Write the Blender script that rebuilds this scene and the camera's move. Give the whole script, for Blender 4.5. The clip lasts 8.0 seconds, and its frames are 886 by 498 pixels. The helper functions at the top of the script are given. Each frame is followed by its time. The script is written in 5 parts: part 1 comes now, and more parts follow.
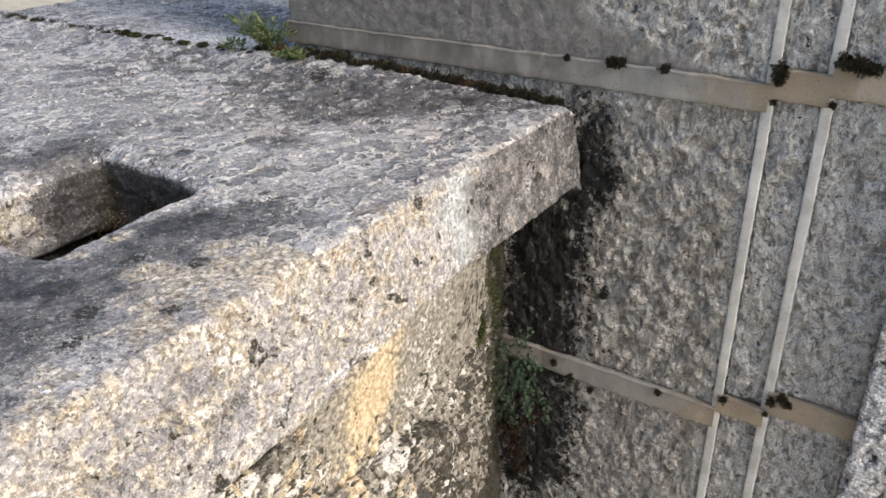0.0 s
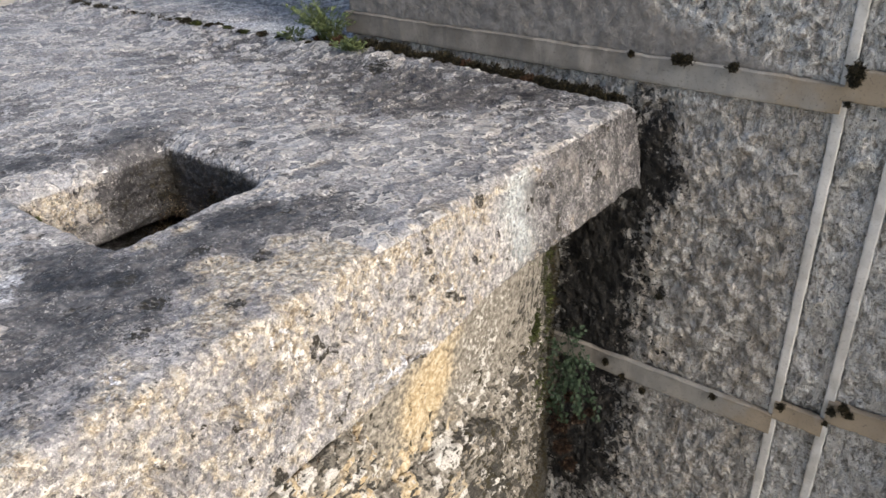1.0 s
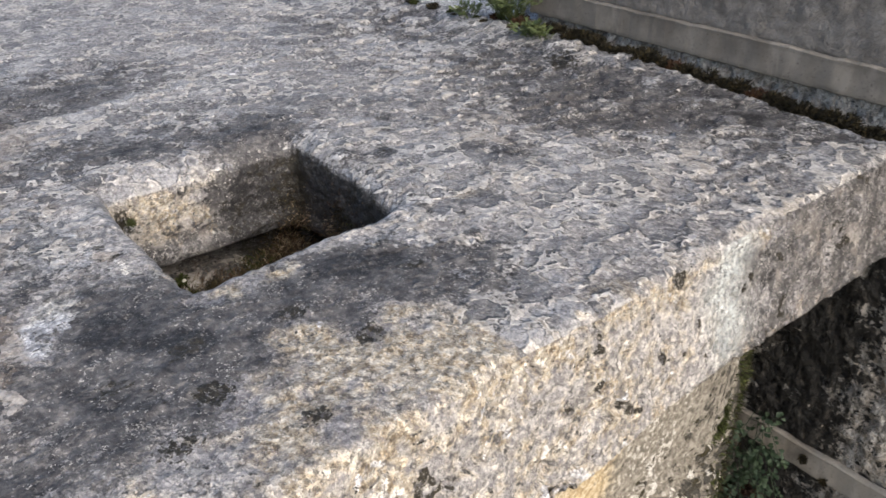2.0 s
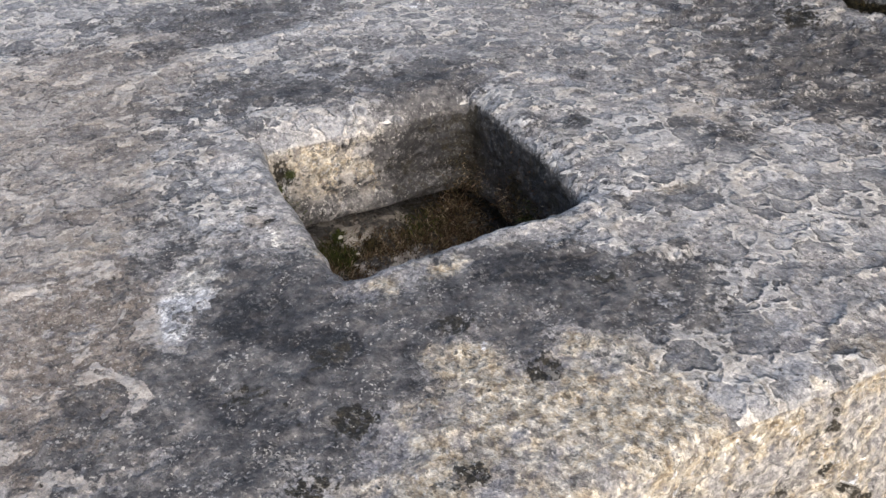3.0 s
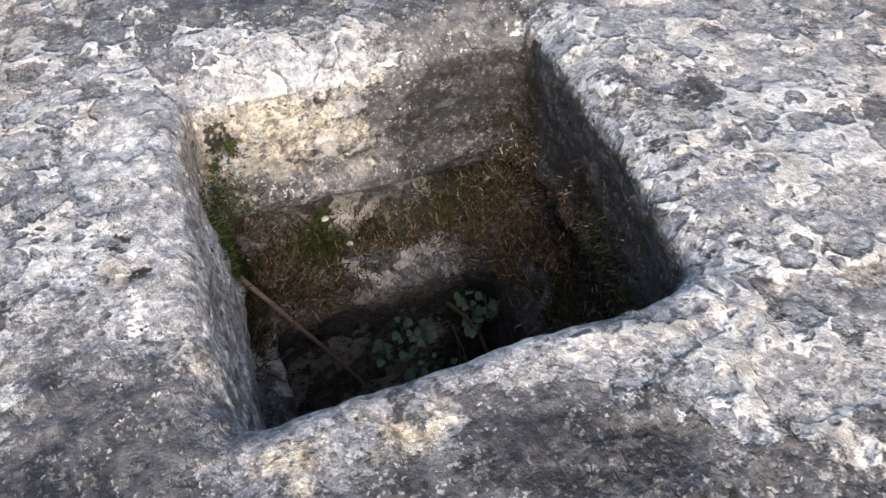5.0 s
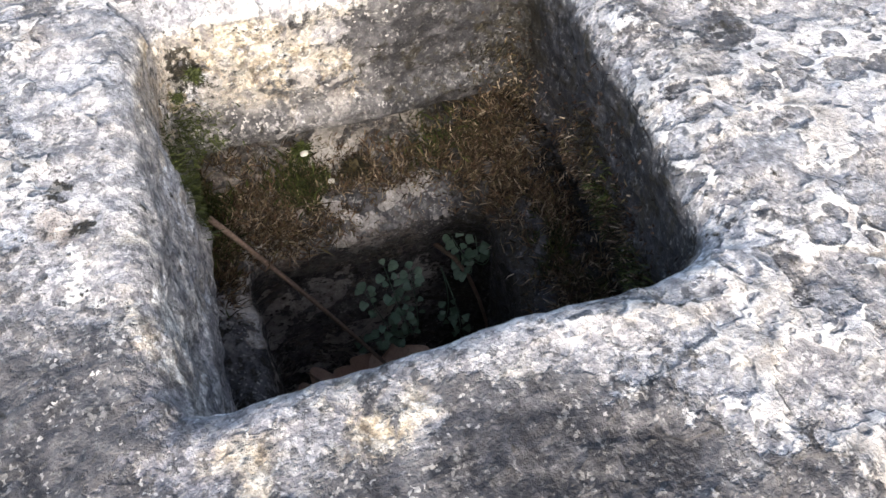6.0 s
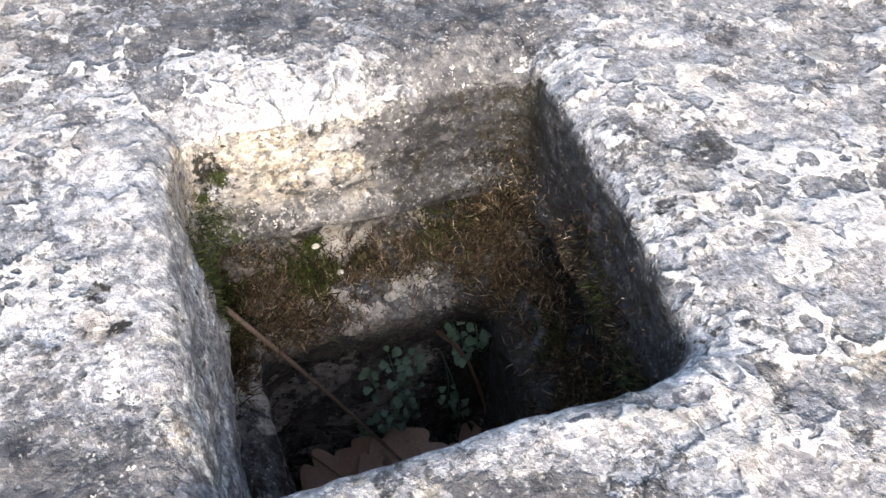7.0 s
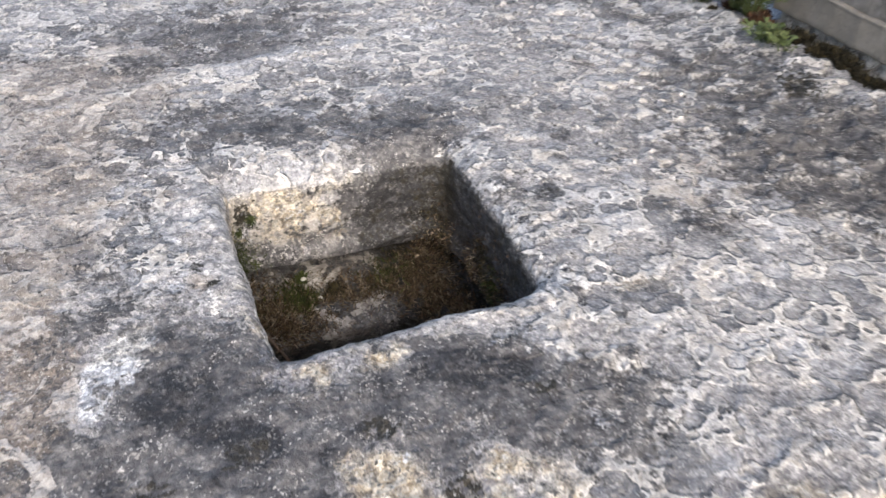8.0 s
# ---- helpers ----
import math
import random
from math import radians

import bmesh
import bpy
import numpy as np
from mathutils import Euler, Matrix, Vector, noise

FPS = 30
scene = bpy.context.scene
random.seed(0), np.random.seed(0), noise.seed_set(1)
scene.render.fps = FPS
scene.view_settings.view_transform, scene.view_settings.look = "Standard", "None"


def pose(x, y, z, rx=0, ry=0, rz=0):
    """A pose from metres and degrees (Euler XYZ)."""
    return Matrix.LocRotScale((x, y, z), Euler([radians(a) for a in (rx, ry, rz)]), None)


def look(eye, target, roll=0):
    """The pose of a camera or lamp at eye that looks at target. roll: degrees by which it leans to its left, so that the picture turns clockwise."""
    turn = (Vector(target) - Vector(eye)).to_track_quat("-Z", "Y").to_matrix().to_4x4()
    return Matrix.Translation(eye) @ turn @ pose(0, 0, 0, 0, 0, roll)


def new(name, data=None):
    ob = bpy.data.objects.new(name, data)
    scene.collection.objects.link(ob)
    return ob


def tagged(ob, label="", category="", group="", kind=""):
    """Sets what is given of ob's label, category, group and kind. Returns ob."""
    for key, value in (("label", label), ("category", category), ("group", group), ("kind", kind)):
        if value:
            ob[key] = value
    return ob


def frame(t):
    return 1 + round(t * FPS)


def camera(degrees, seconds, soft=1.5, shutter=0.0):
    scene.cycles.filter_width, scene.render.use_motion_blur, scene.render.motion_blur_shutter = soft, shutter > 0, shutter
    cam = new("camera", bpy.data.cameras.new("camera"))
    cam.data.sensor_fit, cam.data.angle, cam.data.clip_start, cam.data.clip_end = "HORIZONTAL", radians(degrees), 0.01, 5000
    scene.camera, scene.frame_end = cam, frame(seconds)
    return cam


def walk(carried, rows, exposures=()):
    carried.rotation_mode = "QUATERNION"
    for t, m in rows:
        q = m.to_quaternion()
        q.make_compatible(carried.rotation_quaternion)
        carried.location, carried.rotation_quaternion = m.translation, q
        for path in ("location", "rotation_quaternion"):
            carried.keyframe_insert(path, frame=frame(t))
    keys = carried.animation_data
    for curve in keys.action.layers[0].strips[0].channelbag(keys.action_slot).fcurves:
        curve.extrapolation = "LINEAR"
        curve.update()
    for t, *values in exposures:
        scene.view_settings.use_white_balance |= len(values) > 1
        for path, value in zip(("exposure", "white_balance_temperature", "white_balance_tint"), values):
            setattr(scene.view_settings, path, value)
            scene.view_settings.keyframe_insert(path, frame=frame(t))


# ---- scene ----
cam = camera(58.0, 8.0, 1.5, 0.12)
PATH = [
    (0, (0.69, -0.985, 1.316), (-0.323, 0.489, 0.42), -0.9),
    (0.2, (0.682, -0.987, 1.316), (-0.348, 0.469, 0.409), -0.6),
    (0.5, (0.679, -0.986, 1.318), (-0.371, 0.447, 0.4), -0.8),
    (0.8, (0.673, -0.986, 1.319), (-0.398, 0.429, 0.398), -0.7),
    (1, (0.67, -0.987, 1.323), (-0.421, 0.413, 0.401), -0.9),
    (1.2, (0.658, -0.986, 1.323), (-0.45, 0.396, 0.395), -0.9),
    (1.5, (0.618, -0.937, 1.318), (-0.53, 0.405, 0.38), -1.1),
    (1.7, (0.575, -0.888, 1.311), (-0.632, 0.389, 0.356), 0.4),
    (2, (0.518, -0.824, 1.299), (-0.827, 0.272, 0.305), 0.2),
    (2.1, (0.507, -0.814, 1.296), (-0.862, 0.238, 0.286), 0.1),
    (2.2, (0.492, -0.8, 1.292), (-0.906, 0.191, 0.261), -0.1),
    (3.3, (0.412, -0.779, 1.293), (-1.053, -0.079, 0.126), -0.2),
    (3.4, (0.411, -0.782, 1.299), (-1.037, -0.054, 0.128), 0.1),
    (3.5, (0.408, -0.784, 1.302), (-1.032, -0.03, 0.137), 0.5),
    (3.7, (0.396, -0.783, 1.304), (-1.039, 0.022, 0.167), 1.0),
    (4, (0.352, -0.75, 1.283), (-1.076, 0.01, 0.106), 1.2),
    (4.1, (0.337, -0.734, 1.274), (-1.093, -0.013, 0.076), 0.7),
    (4.2, (0.313, -0.712, 1.265), (-1.091, -0.038, 0.009), 0.4),
    (5.3, (0.176, -0.633, 1.226), (-1.094, -0.257, -0.272), -1.6),
    (5.4, (0.171, -0.633, 1.225), (-1.08, -0.264, -0.291), -1.5),
    (5.5, (0.171, -0.635, 1.224), (-1.064, -0.274, -0.307), -1.7),
    (5.8, (0.17, -0.629, 1.21), (-1.007, -0.292, -0.371), -1.8),
    (6, (0.163, -0.619, 1.213), (-0.982, -0.248, -0.385), 0.1),
    (6.2, (0.16, -0.613, 1.216), (-0.989, -0.222, -0.373), 0.8),
    (6.5, (0.154, -0.614, 1.225), (-1.065, -0.19, -0.302), 1.4),
    (6.8, (0.159, -0.621, 1.231), (-1.089, -0.201, -0.275), 1.3),
    (7, (0.166, -0.627, 1.241), (-1.1, -0.199, -0.247), 1.4),
    (7.2, (0.178, -0.635, 1.256), (-1.122, -0.199, -0.2), 1.4),
    (7.5, (0.222, -0.652, 1.294), (-1.161, -0.189, -0.075), 1.6),
    (7.7, (0.278, -0.67, 1.314), (-1.168, -0.177, 0.024), 1.9),
    (7.9, (0.341, -0.695, 1.326), (-1.112, -0.111, 0.082), 3.2),
    (8, (0.384, -0.722, 1.336), (-1.062, -0.038, 0.136), 4.3),
]

EXPOSURES = [(0, 0.12), (0.5, 0.05), (1.5, -0.08), (2.2, -0.1), (4.2, 0.1), (5.3, 0.6), (7.0, 0.93), (7.5, 0.76), (8.0, 0.4)]
walk(cam, [(t, look(eye, target, roll)) for t, eye, target, roll in PATH], EXPOSURES)

# ---- light: a bright veiled sky with a soft sun from the open side ----
SUN_WAY = Vector((0.88, -0.09, 0.60)).normalized()
world = bpy.data.worlds.new("sky")
scene.world = world
world.use_nodes = True
wn = world.node_tree
sky = wn.nodes.new("ShaderNodeTexSky")
sky.sky_type, sky.sun_disc = "NISHITA", False
sky.sun_elevation = math.asin(SUN_WAY.z)
sky.sun_rotation = math.atan2(SUN_WAY.x, SUN_WAY.y)
sky.dust_density = 3.2
sky.ozone_density = 0.92
wn.links.new(sky.outputs[0], wn.nodes["Background"].inputs[0])
wn.nodes["Background"].inputs[1].default_value = 0.215
sun_data = bpy.data.lights.new("sun", "SUN")
sun_data.energy, sun_data.angle, sun_data.color = 2.6, radians(28), (1.0, 0.945, 0.875)
sun = new("sun", sun_data)
sun.matrix_world = look(SUN_WAY * 10, (0, 0, 0))


# ---- noise on arrays of points ----
PERM = np.random.RandomState(7).permutation(256)
PERM = np.concatenate([PERM, PERM, PERM])
GRAD = np.random.RandomState(8).normal(size=(256, 3))
GRAD /= np.linalg.norm(GRAD, axis=1)[:, None]


def perlin(p):
    """Gradient noise, about -0.6 to 0.6, at an array of points."""
    i = np.floor(p).astype(int)
    f = p - i
    w = f * f * f * (f * (f * 6 - 15) + 10)
    i &= 255
    total = 0
    for a in (0, 1):
        for b in (0, 1):
            for c in (0, 1):
                g = GRAD[PERM[PERM[PERM[i[:, 0] + a] + i[:, 1] + b] + i[:, 2] + c]]
                d = ((f - (a, b, c)) * g).sum(1)
                total = total + d * np.where(a, w[:, 0], 1 - w[:, 0]) * np.where(b, w[:, 1], 1 - w[:, 1]) * np.where(c, w[:, 2], 1 - w[:, 2])
    return total


def fbm(p, scale, octaves=4, rough=0.55, shift=0.0):
    total, amp, norm = 0, 1.0, 0
    q = p * scale + shift * 17.31
    for _ in range(octaves):
        total = total + amp * perlin(q)
        norm += amp
        amp *= rough
        q = q * 2.03 + 5.7
    return total / norm * 1.6


def step(a, b, x):
    t = np.clip((x - a) / (b - a), 0, 1)
    return t * t * (3 - 2 * t)


def scoops(p, size):
    """Distance to the nearest of scattered points in plan, as a share of size, and a chance value for each point's cell."""
    q = p[:, :2] / size
    cell = np.floor(q).astype(int)
    best, chance = np.full(len(p), 9.0), np.zeros(len(p))
    for a in (-1, 0, 1):
        for b in (-1, 0, 1):
            c = cell + (a, b)
            h = PERM[PERM[c[:, 0] & 255] + (c[:, 1] & 255)]
            spot = c + np.column_stack([PERM[h + 11], PERM[h + 37]]) / 255.0
            d = np.hypot(*(q - spot).T)
            near = d < best
            best, chance = np.where(near, d, best), np.where(near, PERM[h + 91] / 255.0, chance)
    return best, chance


def graded(start, stop, first, last):
    """Values from start to stop whose spacing grows from first to last."""
    out, x, way = [start], start, 1 if stop > start else -1
    span = abs(stop - start)
    while True:
        k = abs(x - start) / span
        x += way * (first + (last - first) * k)
        if (stop - x) * way <= last * 0.5:
            break
        out.append(x)
    return out + [stop]


# ---- materials ----
class Nodes:
    """A short way to write a node material."""

    def __init__(self, name):
        self.m = bpy.data.materials.new(name)
        self.m.use_nodes = True
        self.t = self.m.node_tree
        self.b = self.t.nodes["Principled BSDF"]
        self.pos = self.t.nodes.new("ShaderNodeTexCoord").outputs["Object"]

    def put(self, socket, value):
        if isinstance(value, bpy.types.NodeSocket):
            self.t.links.new(value, socket)
        elif isinstance(value, tuple) and len(value) == 3 and socket.type == "RGBA":
            socket.default_value = (*value, 1)
        else:
            socket.default_value = value

    def noise(self, scale, detail=3.0, rough=0.6, stretch=None, warp=0.0, turn=0.0):
        n = self.t.nodes.new("ShaderNodeTexNoise")
        n.inputs["Scale"].default_value, n.inputs["Detail"].default_value = scale, detail
        n.inputs["Roughness"].default_value, n.inputs["Distortion"].default_value = rough, warp
        vec = self.pos
        if stretch:
            mp = self.t.nodes.new("ShaderNodeMapping")
            mp.inputs["Scale"].default_value = stretch
            mp.inputs["Rotation"].default_value = (0, radians(turn), 0)
            self.t.links.new(self.pos, mp.inputs[0])
            vec = mp.outputs[0]
        self.t.links.new(vec, n.inputs["Vector"])
        return n.outputs["Fac"]

    def calc(self, op, a, b=0.0):
        n = self.t.nodes.new("ShaderNodeMath")
        n.operation = op
        self.put(n.inputs[0], a)
        self.put(n.inputs[1], b)
        return n.outputs[0]

    def band(self, x, lo, hi, a=0.0, b=1.0):
        n = self.t.nodes.new("ShaderNodeMapRange")
        n.interpolation_type = "SMOOTHSTEP"
        self.put(n.inputs["Value"], x)
        for key, v in (("From Min", lo), ("From Max", hi), ("To Min", a), ("To Max", b)):
            n.inputs[key].default_value = v
        return n.outputs[0]

    def ramp(self, x, *stops):
        n = self.t.nodes.new("ShaderNodeValToRGB")
        self.put(n.inputs[0], x)
        e = n.color_ramp.elements
        while len(e) < len(stops):
            e.new(0.5)
        for k, (at, colour) in zip(e, stops):
            k.position, k.color = at, (*colour, 1)
        return n.outputs[0]

    def mix(self, f, a, b, how="MIX"):
        n = self.t.nodes.new("ShaderNodeMix")
        n.data_type, n.blend_type = "RGBA", how
        self.put(n.inputs[0], f)
        self.put(n.inputs[6], a)
        self.put(n.inputs[7], b)
        return n.outputs[2]

    def attr(self, name):
        n = self.t.nodes.new("ShaderNodeAttribute")
        n.attribute_name = name
        s = self.t.nodes.new("ShaderNodeSeparateColor")
        self.t.links.new(n.outputs["Color"], s.inputs[0])
        return s.outputs

    def alpha(self, name):
        n = self.t.nodes.new("ShaderNodeAttribute")
        n.attribute_name = name
        return n.outputs["Alpha"]

    def scooped(self, scale, vec, share, reach):
        """How far inside a scattered round hollow each place lies, in metres: below zero outside. share: of the cells that hold one."""
        n = self.t.nodes.new("ShaderNodeTexVoronoi")
        n.voronoi_dimensions = "2D"
        n.inputs["Scale"].default_value = scale
        self.t.links.new(vec, n.inputs["Vector"])
        c = self.t.nodes.new("ShaderNodeSeparateColor")
        self.t.links.new(n.outputs["Color"], c.inputs[0])
        size = self.calc("MULTIPLY", self.calc("ADD", self.calc("MULTIPLY", c.outputs[1], 0.55), 0.45), reach)
        size = self.calc("SUBTRACT", size, self.calc("MULTIPLY", self.calc("GREATER_THAN", c.outputs[0], share), 2.0))
        return self.calc("DIVIDE", self.calc("SUBTRACT", size, n.outputs["Distance"]), scale), c.outputs[2]

    def cell_chance(self, scale, vec):
        n = self.t.nodes.new("ShaderNodeTexVoronoi")
        n.inputs["Scale"].default_value = scale
        self.t.links.new(vec, n.inputs["Vector"])
        c = self.t.nodes.new("ShaderNodeSeparateColor")
        self.t.links.new(n.outputs["Color"], c.inputs[0])
        return c.outputs[0]

    def warped(self, scale, amount):
        """The place, shifted unevenly."""
        n = self.t.nodes.new("ShaderNodeTexNoise")
        n.inputs["Scale"].default_value, n.inputs["Detail"].default_value = scale, 3.0
        self.t.links.new(self.pos, n.inputs["Vector"])
        v = self.t.nodes.new("ShaderNodeVectorMath")
        v.operation = "MULTIPLY_ADD"
        self.t.links.new(n.outputs["Color"], v.inputs[0])
        v.inputs[1].default_value = (amount, amount, amount)
        self.t.links.new(self.pos, v.inputs[2])
        return v.outputs[0]

    def island(self):
        return self.t.nodes.new("ShaderNodeNewGeometry").outputs["Random Per Island"]

    def chance(self):
        return self.t.nodes.new("ShaderNodeObjectInfo").outputs["Random"]

    def bump(self, height, strength, distance):
        n = self.t.nodes.new("ShaderNodeBump")
        n.inputs["Strength"].default_value, n.inputs["Distance"].default_value = strength, distance
        self.t.links.new(height, n.inputs["Height"])
        if self.b.inputs["Normal"].is_linked:
            self.t.links.new(self.b.inputs["Normal"].links[0].from_socket, n.inputs["Normal"])
        self.t.links.new(n.outputs[0], self.b.inputs["Normal"])

    def done(self, colour, rough=0.85, gloss=0.4):
        self.put(self.b.inputs["Base Color"], colour)
        self.put(self.b.inputs["Roughness"], rough)
        self.b.inputs["Specular IOR Level"].default_value = gloss
        return self.m


def lichen_stone():
    """Weathered stone under crusts of lichen. Attributes: patch = dark, tan, pale; crust = scaly, brown, moss."""
    k = Nodes("lichen_stone")
    dark, tan, pale = k.attr("patch")[:3]
    scaly, brown, moss = k.attr("crust")[:3]

    def swing(x, gain):
        return k.calc("MULTIPLY", k.calc("SUBTRACT", x, 0.5), gain)

    fine, mid = k.noise(800, 2, 0.6), k.noise(210, 4, 0.65)
    large = k.noise(40, 7, 0.68, warp=0.1)
    blob, cell = k.noise(24, 4, 0.5, warp=0.15), k.noise(66, 3, 0.5, warp=0.15)
    grit = swing(mid, 2.2)
    both = k.calc("ADD", k.calc("MULTIPLY", grit, 0.6), swing(large, 2.0))
    again = k.calc("ADD", k.calc("MULTIPLY", grit, 0.45), k.calc("ADD", swing(blob, 1.7), swing(cell, 1.5)))
    # plain weathered stone
    col = k.ramp(k.calc("ADD", k.calc("MULTIPLY", mid, 0.55), k.calc("MULTIPLY", large, 0.45)), (0.38, (0.175, 0.172, 0.182)), (0.47, (0.285, 0.281, 0.290)), (0.54, (0.39, 0.383, 0.383)), (0.62, (0.55, 0.54, 0.535)))
    col = k.mix(1.0, col, k.ramp(k.noise(7, 4, 0.6), (0.36, (0.60, 0.60, 0.63)), (0.50, (0.95, 0.94, 0.93)), (0.64, (1.18, 1.16, 1.13))), "MULTIPLY")
    col = k.mix(k.band(k.calc("ADD", brown, again), 0.32, 0.62, 0.0, 0.9), col, k.ramp(mid, (0.40, (0.10, 0.08, 0.066)), (0.50, (0.19, 0.164, 0.147)), (0.60, (0.33, 0.295, 0.265))))
    col = k.mix(k.band(k.calc("ADD", tan, again), 0.2, 0.8), col, k.ramp(k.calc("ADD", k.calc("MULTIPLY", mid, 0.6), k.calc("MULTIPLY", k.noise(120, 3, 0.6, warp=0.3), 0.4)), (0.40, (0.14, 0.11, 0.078)), (0.455, (0.315, 0.265, 0.195)), (0.52, (0.395, 0.355, 0.29)), (0.59, (0.55, 0.52, 0.46))))
    col = k.mix(k.band(k.calc("ADD", pale, again), 0.40, 0.56), col, k.mix(k.band(k.noise(13, 3), 0.44, 0.56), k.ramp(mid, (0.40, (0.27, 0.26, 0.245)), (0.48, (0.48, 0.465, 0.44)), (0.58, (0.70, 0.69, 0.67))), k.ramp(mid, (0.40, (0.26, 0.27, 0.295)), (0.48, (0.47, 0.48, 0.51)), (0.58, (0.69, 0.70, 0.73)))))
    # a creamy crust with scattered round hollows that show blue-grey granular stone
    bent = k.warped(52, 0.020)
    big, tint_1 = k.scooped(30, bent, 0.58, 0.56)
    middle, _ = k.scooped(58, bent, 0.72, 0.56)
    small, _ = k.scooped(125, bent, 0.50, 0.50)
    deep = k.calc("MAXIMUM", k.calc("MAXIMUM", big, middle), small)
    deep = k.calc("ADD", deep, k.calc("ADD", k.calc("MULTIPLY", swing(k.noise(260, 3, 0.6), 1.0), 0.0035), k.calc("MULTIPLY", swing(k.noise(10, 2, 0.5), 1.0), 0.010)))
    zone = k.band(k.calc("ADD", scaly, k.calc("ADD", swing(blob, 1.0), swing(cell, 0.5))), 0.20, 0.42)
    crust = k.calc("MULTIPLY", zone, k.band(deep, 0.0003, -0.0003))
    gap = k.calc("MULTIPLY", zone, k.band(deep, -0.0003, 0.0004))
    edge = k.calc("MULTIPLY", gap, k.band(deep, 0.0026, 0.0008))
    brink = k.calc("MULTIPLY", crust, k.band(deep, -0.0030, -0.0006))
    speckle = k.calc("ADD", k.calc("MULTIPLY", k.noise(430, 3, 0.6), 0.42), k.calc("ADD", k.calc("MULTIPLY", k.noise(80, 4, 0.65), 0.40), k.calc("MULTIPLY", tint_1, 0.18)))
    col = k.mix(k.calc("MULTIPLY", gap, 0.90), col, k.ramp(speckle, (0.40, (0.085, 0.087, 0.096)), (0.475, (0.165, 0.168, 0.182)), (0.53, (0.245, 0.248, 0.265)), (0.60, (0.42, 0.422, 0.44))))
    chalk = k.calc("ADD", k.calc("MULTIPLY", k.noise(150, 4, 0.62), 0.6), k.calc("MULTIPLY", k.noise(34, 3, 0.55), 0.4))
    col = k.mix(k.calc("MULTIPLY", crust, 0.78), col, k.mix(k.band(k.noise(19, 3, 0.5), 0.42, 0.60), k.ramp(chalk, (0.40, (0.27, 0.245, 0.215)), (0.49, (0.44, 0.41, 0.375)), (0.58, (0.64, 0.605, 0.56))), k.ramp(chalk, (0.40, (0.26, 0.257, 0.26)), (0.49, (0.42, 0.413, 0.415)), (0.58, (0.66, 0.65, 0.65)))))
    col = k.mix(k.calc("MULTIPLY", brink, k.band(k.noise(70, 2), 0.40, 0.55, 0.1, 0.85)), col, (0.68, 0.66, 0.63))
    col = k.mix(k.calc("MULTIPLY", edge, k.band(k.noise(48, 2), 0.40, 0.56, 0.08, 0.62)), col, (0.05, 0.052, 0.054))
    # thin leafy plates of pale lichen on the brown stone
    plate = k.calc("ADD", swing(k.noise(17, 3, 0.55, warp=0.8), 2.0), swing(k.noise(70, 3, 0.6, warp=0.4), 0.7))
    plate = k.calc("MULTIPLY", k.band(plate, 0.14, 0.17), k.band(k.calc("ADD", brown, swing(blob, 0.8)), 0.22, 0.45))
    col = k.mix(k.band(k.calc("ADD", brown, k.calc("MULTIPLY", again, 0.6)), 0.42, 0.75, 0.0, 0.62), col, k.ramp(k.calc("ADD", k.calc("MULTIPLY", mid, 0.4), k.calc("MULTIPLY", k.noise(30, 4, 0.6), 0.6)), (0.40, (0.11, 0.092, 0.08)), (0.50, (0.20, 0.172, 0.152)), (0.60, (0.33, 0.29, 0.255))))
    bowl = k.alpha("patch")
    ragged = k.calc("ADD", bowl, k.calc("MULTIPLY", grit, 0.10))
    col = k.mix(k.calc("MULTIPLY", k.band(ragged, 0.06, 0.20, 0.0, 0.15), k.band(ragged, 0.62, 0.36)), col, k.ramp(mid, (0.40, (0.50, 0.48, 0.455)), (0.56, (0.72, 0.71, 0.70))))
    col = k.mix(k.band(ragged, 0.42, 0.66, 0.0, 0.35), col, k.ramp(k.calc("ADD", k.calc("MULTIPLY", mid, 0.6), k.calc("MULTIPLY", large, 0.4)), (0.40, (0.105, 0.104, 0.110)), (0.50, (0.20, 0.198, 0.205)), (0.60, (0.37, 0.366, 0.365))))
    dark_share = k.band(k.calc("ADD", dark, k.calc("ADD", both, k.calc("ADD", k.calc("MULTIPLY", grit, 0.45), swing(k.noise(17, 4, 0.6), 0.7)))), 0.32, 0.68)
    dark_tone = k.calc("ADD", k.calc("MULTIPLY", k.noise(190, 3, 0.6), 0.45), k.calc("MULTIPLY", k.noise(48, 4, 0.6), 0.55))
    # the hole's black stain and the painted shade of its flank go deeper still
    dark_tone = k.calc("SUBTRACT", dark_tone, k.band(dark, 1.05, 1.38, 0.0, 0.13))
    col = k.mix(dark_share, col, k.ramp(dark_tone, (0.38, (0.024, 0.023, 0.025)), (0.46, (0.068, 0.065, 0.068)), (0.54, (0.112, 0.107, 0.108)), (0.62, (0.20, 0.19, 0.185))))
    jagged = k.warped(420, 0.0032)
    coarse, minute = k.cell_chance(260, jagged), k.cell_chance(820, jagged)
    fleck = k.calc("MULTIPLY", k.band(k.calc("ADD", minute, swing(k.noise(55, 3, 0.6), 0.9)), 0.90, 0.97), dark_share)
    col = k.mix(k.calc("MULTIPLY", fleck, k.band(dark, 0.9, 1.4, 0.75, 0.25)), col, k.mix(coarse, (0.24, 0.228, 0.21), (0.52, 0.505, 0.48)))
    col = k.mix(k.calc("MULTIPLY", plate, k.band(dark, 0.9, 1.2, 0.85, 0.0)), col, k.ramp(chalk, (0.40, (0.28, 0.25, 0.23)), (0.50, (0.43, 0.395, 0.365)), (0.58, (0.58, 0.545, 0.51))))
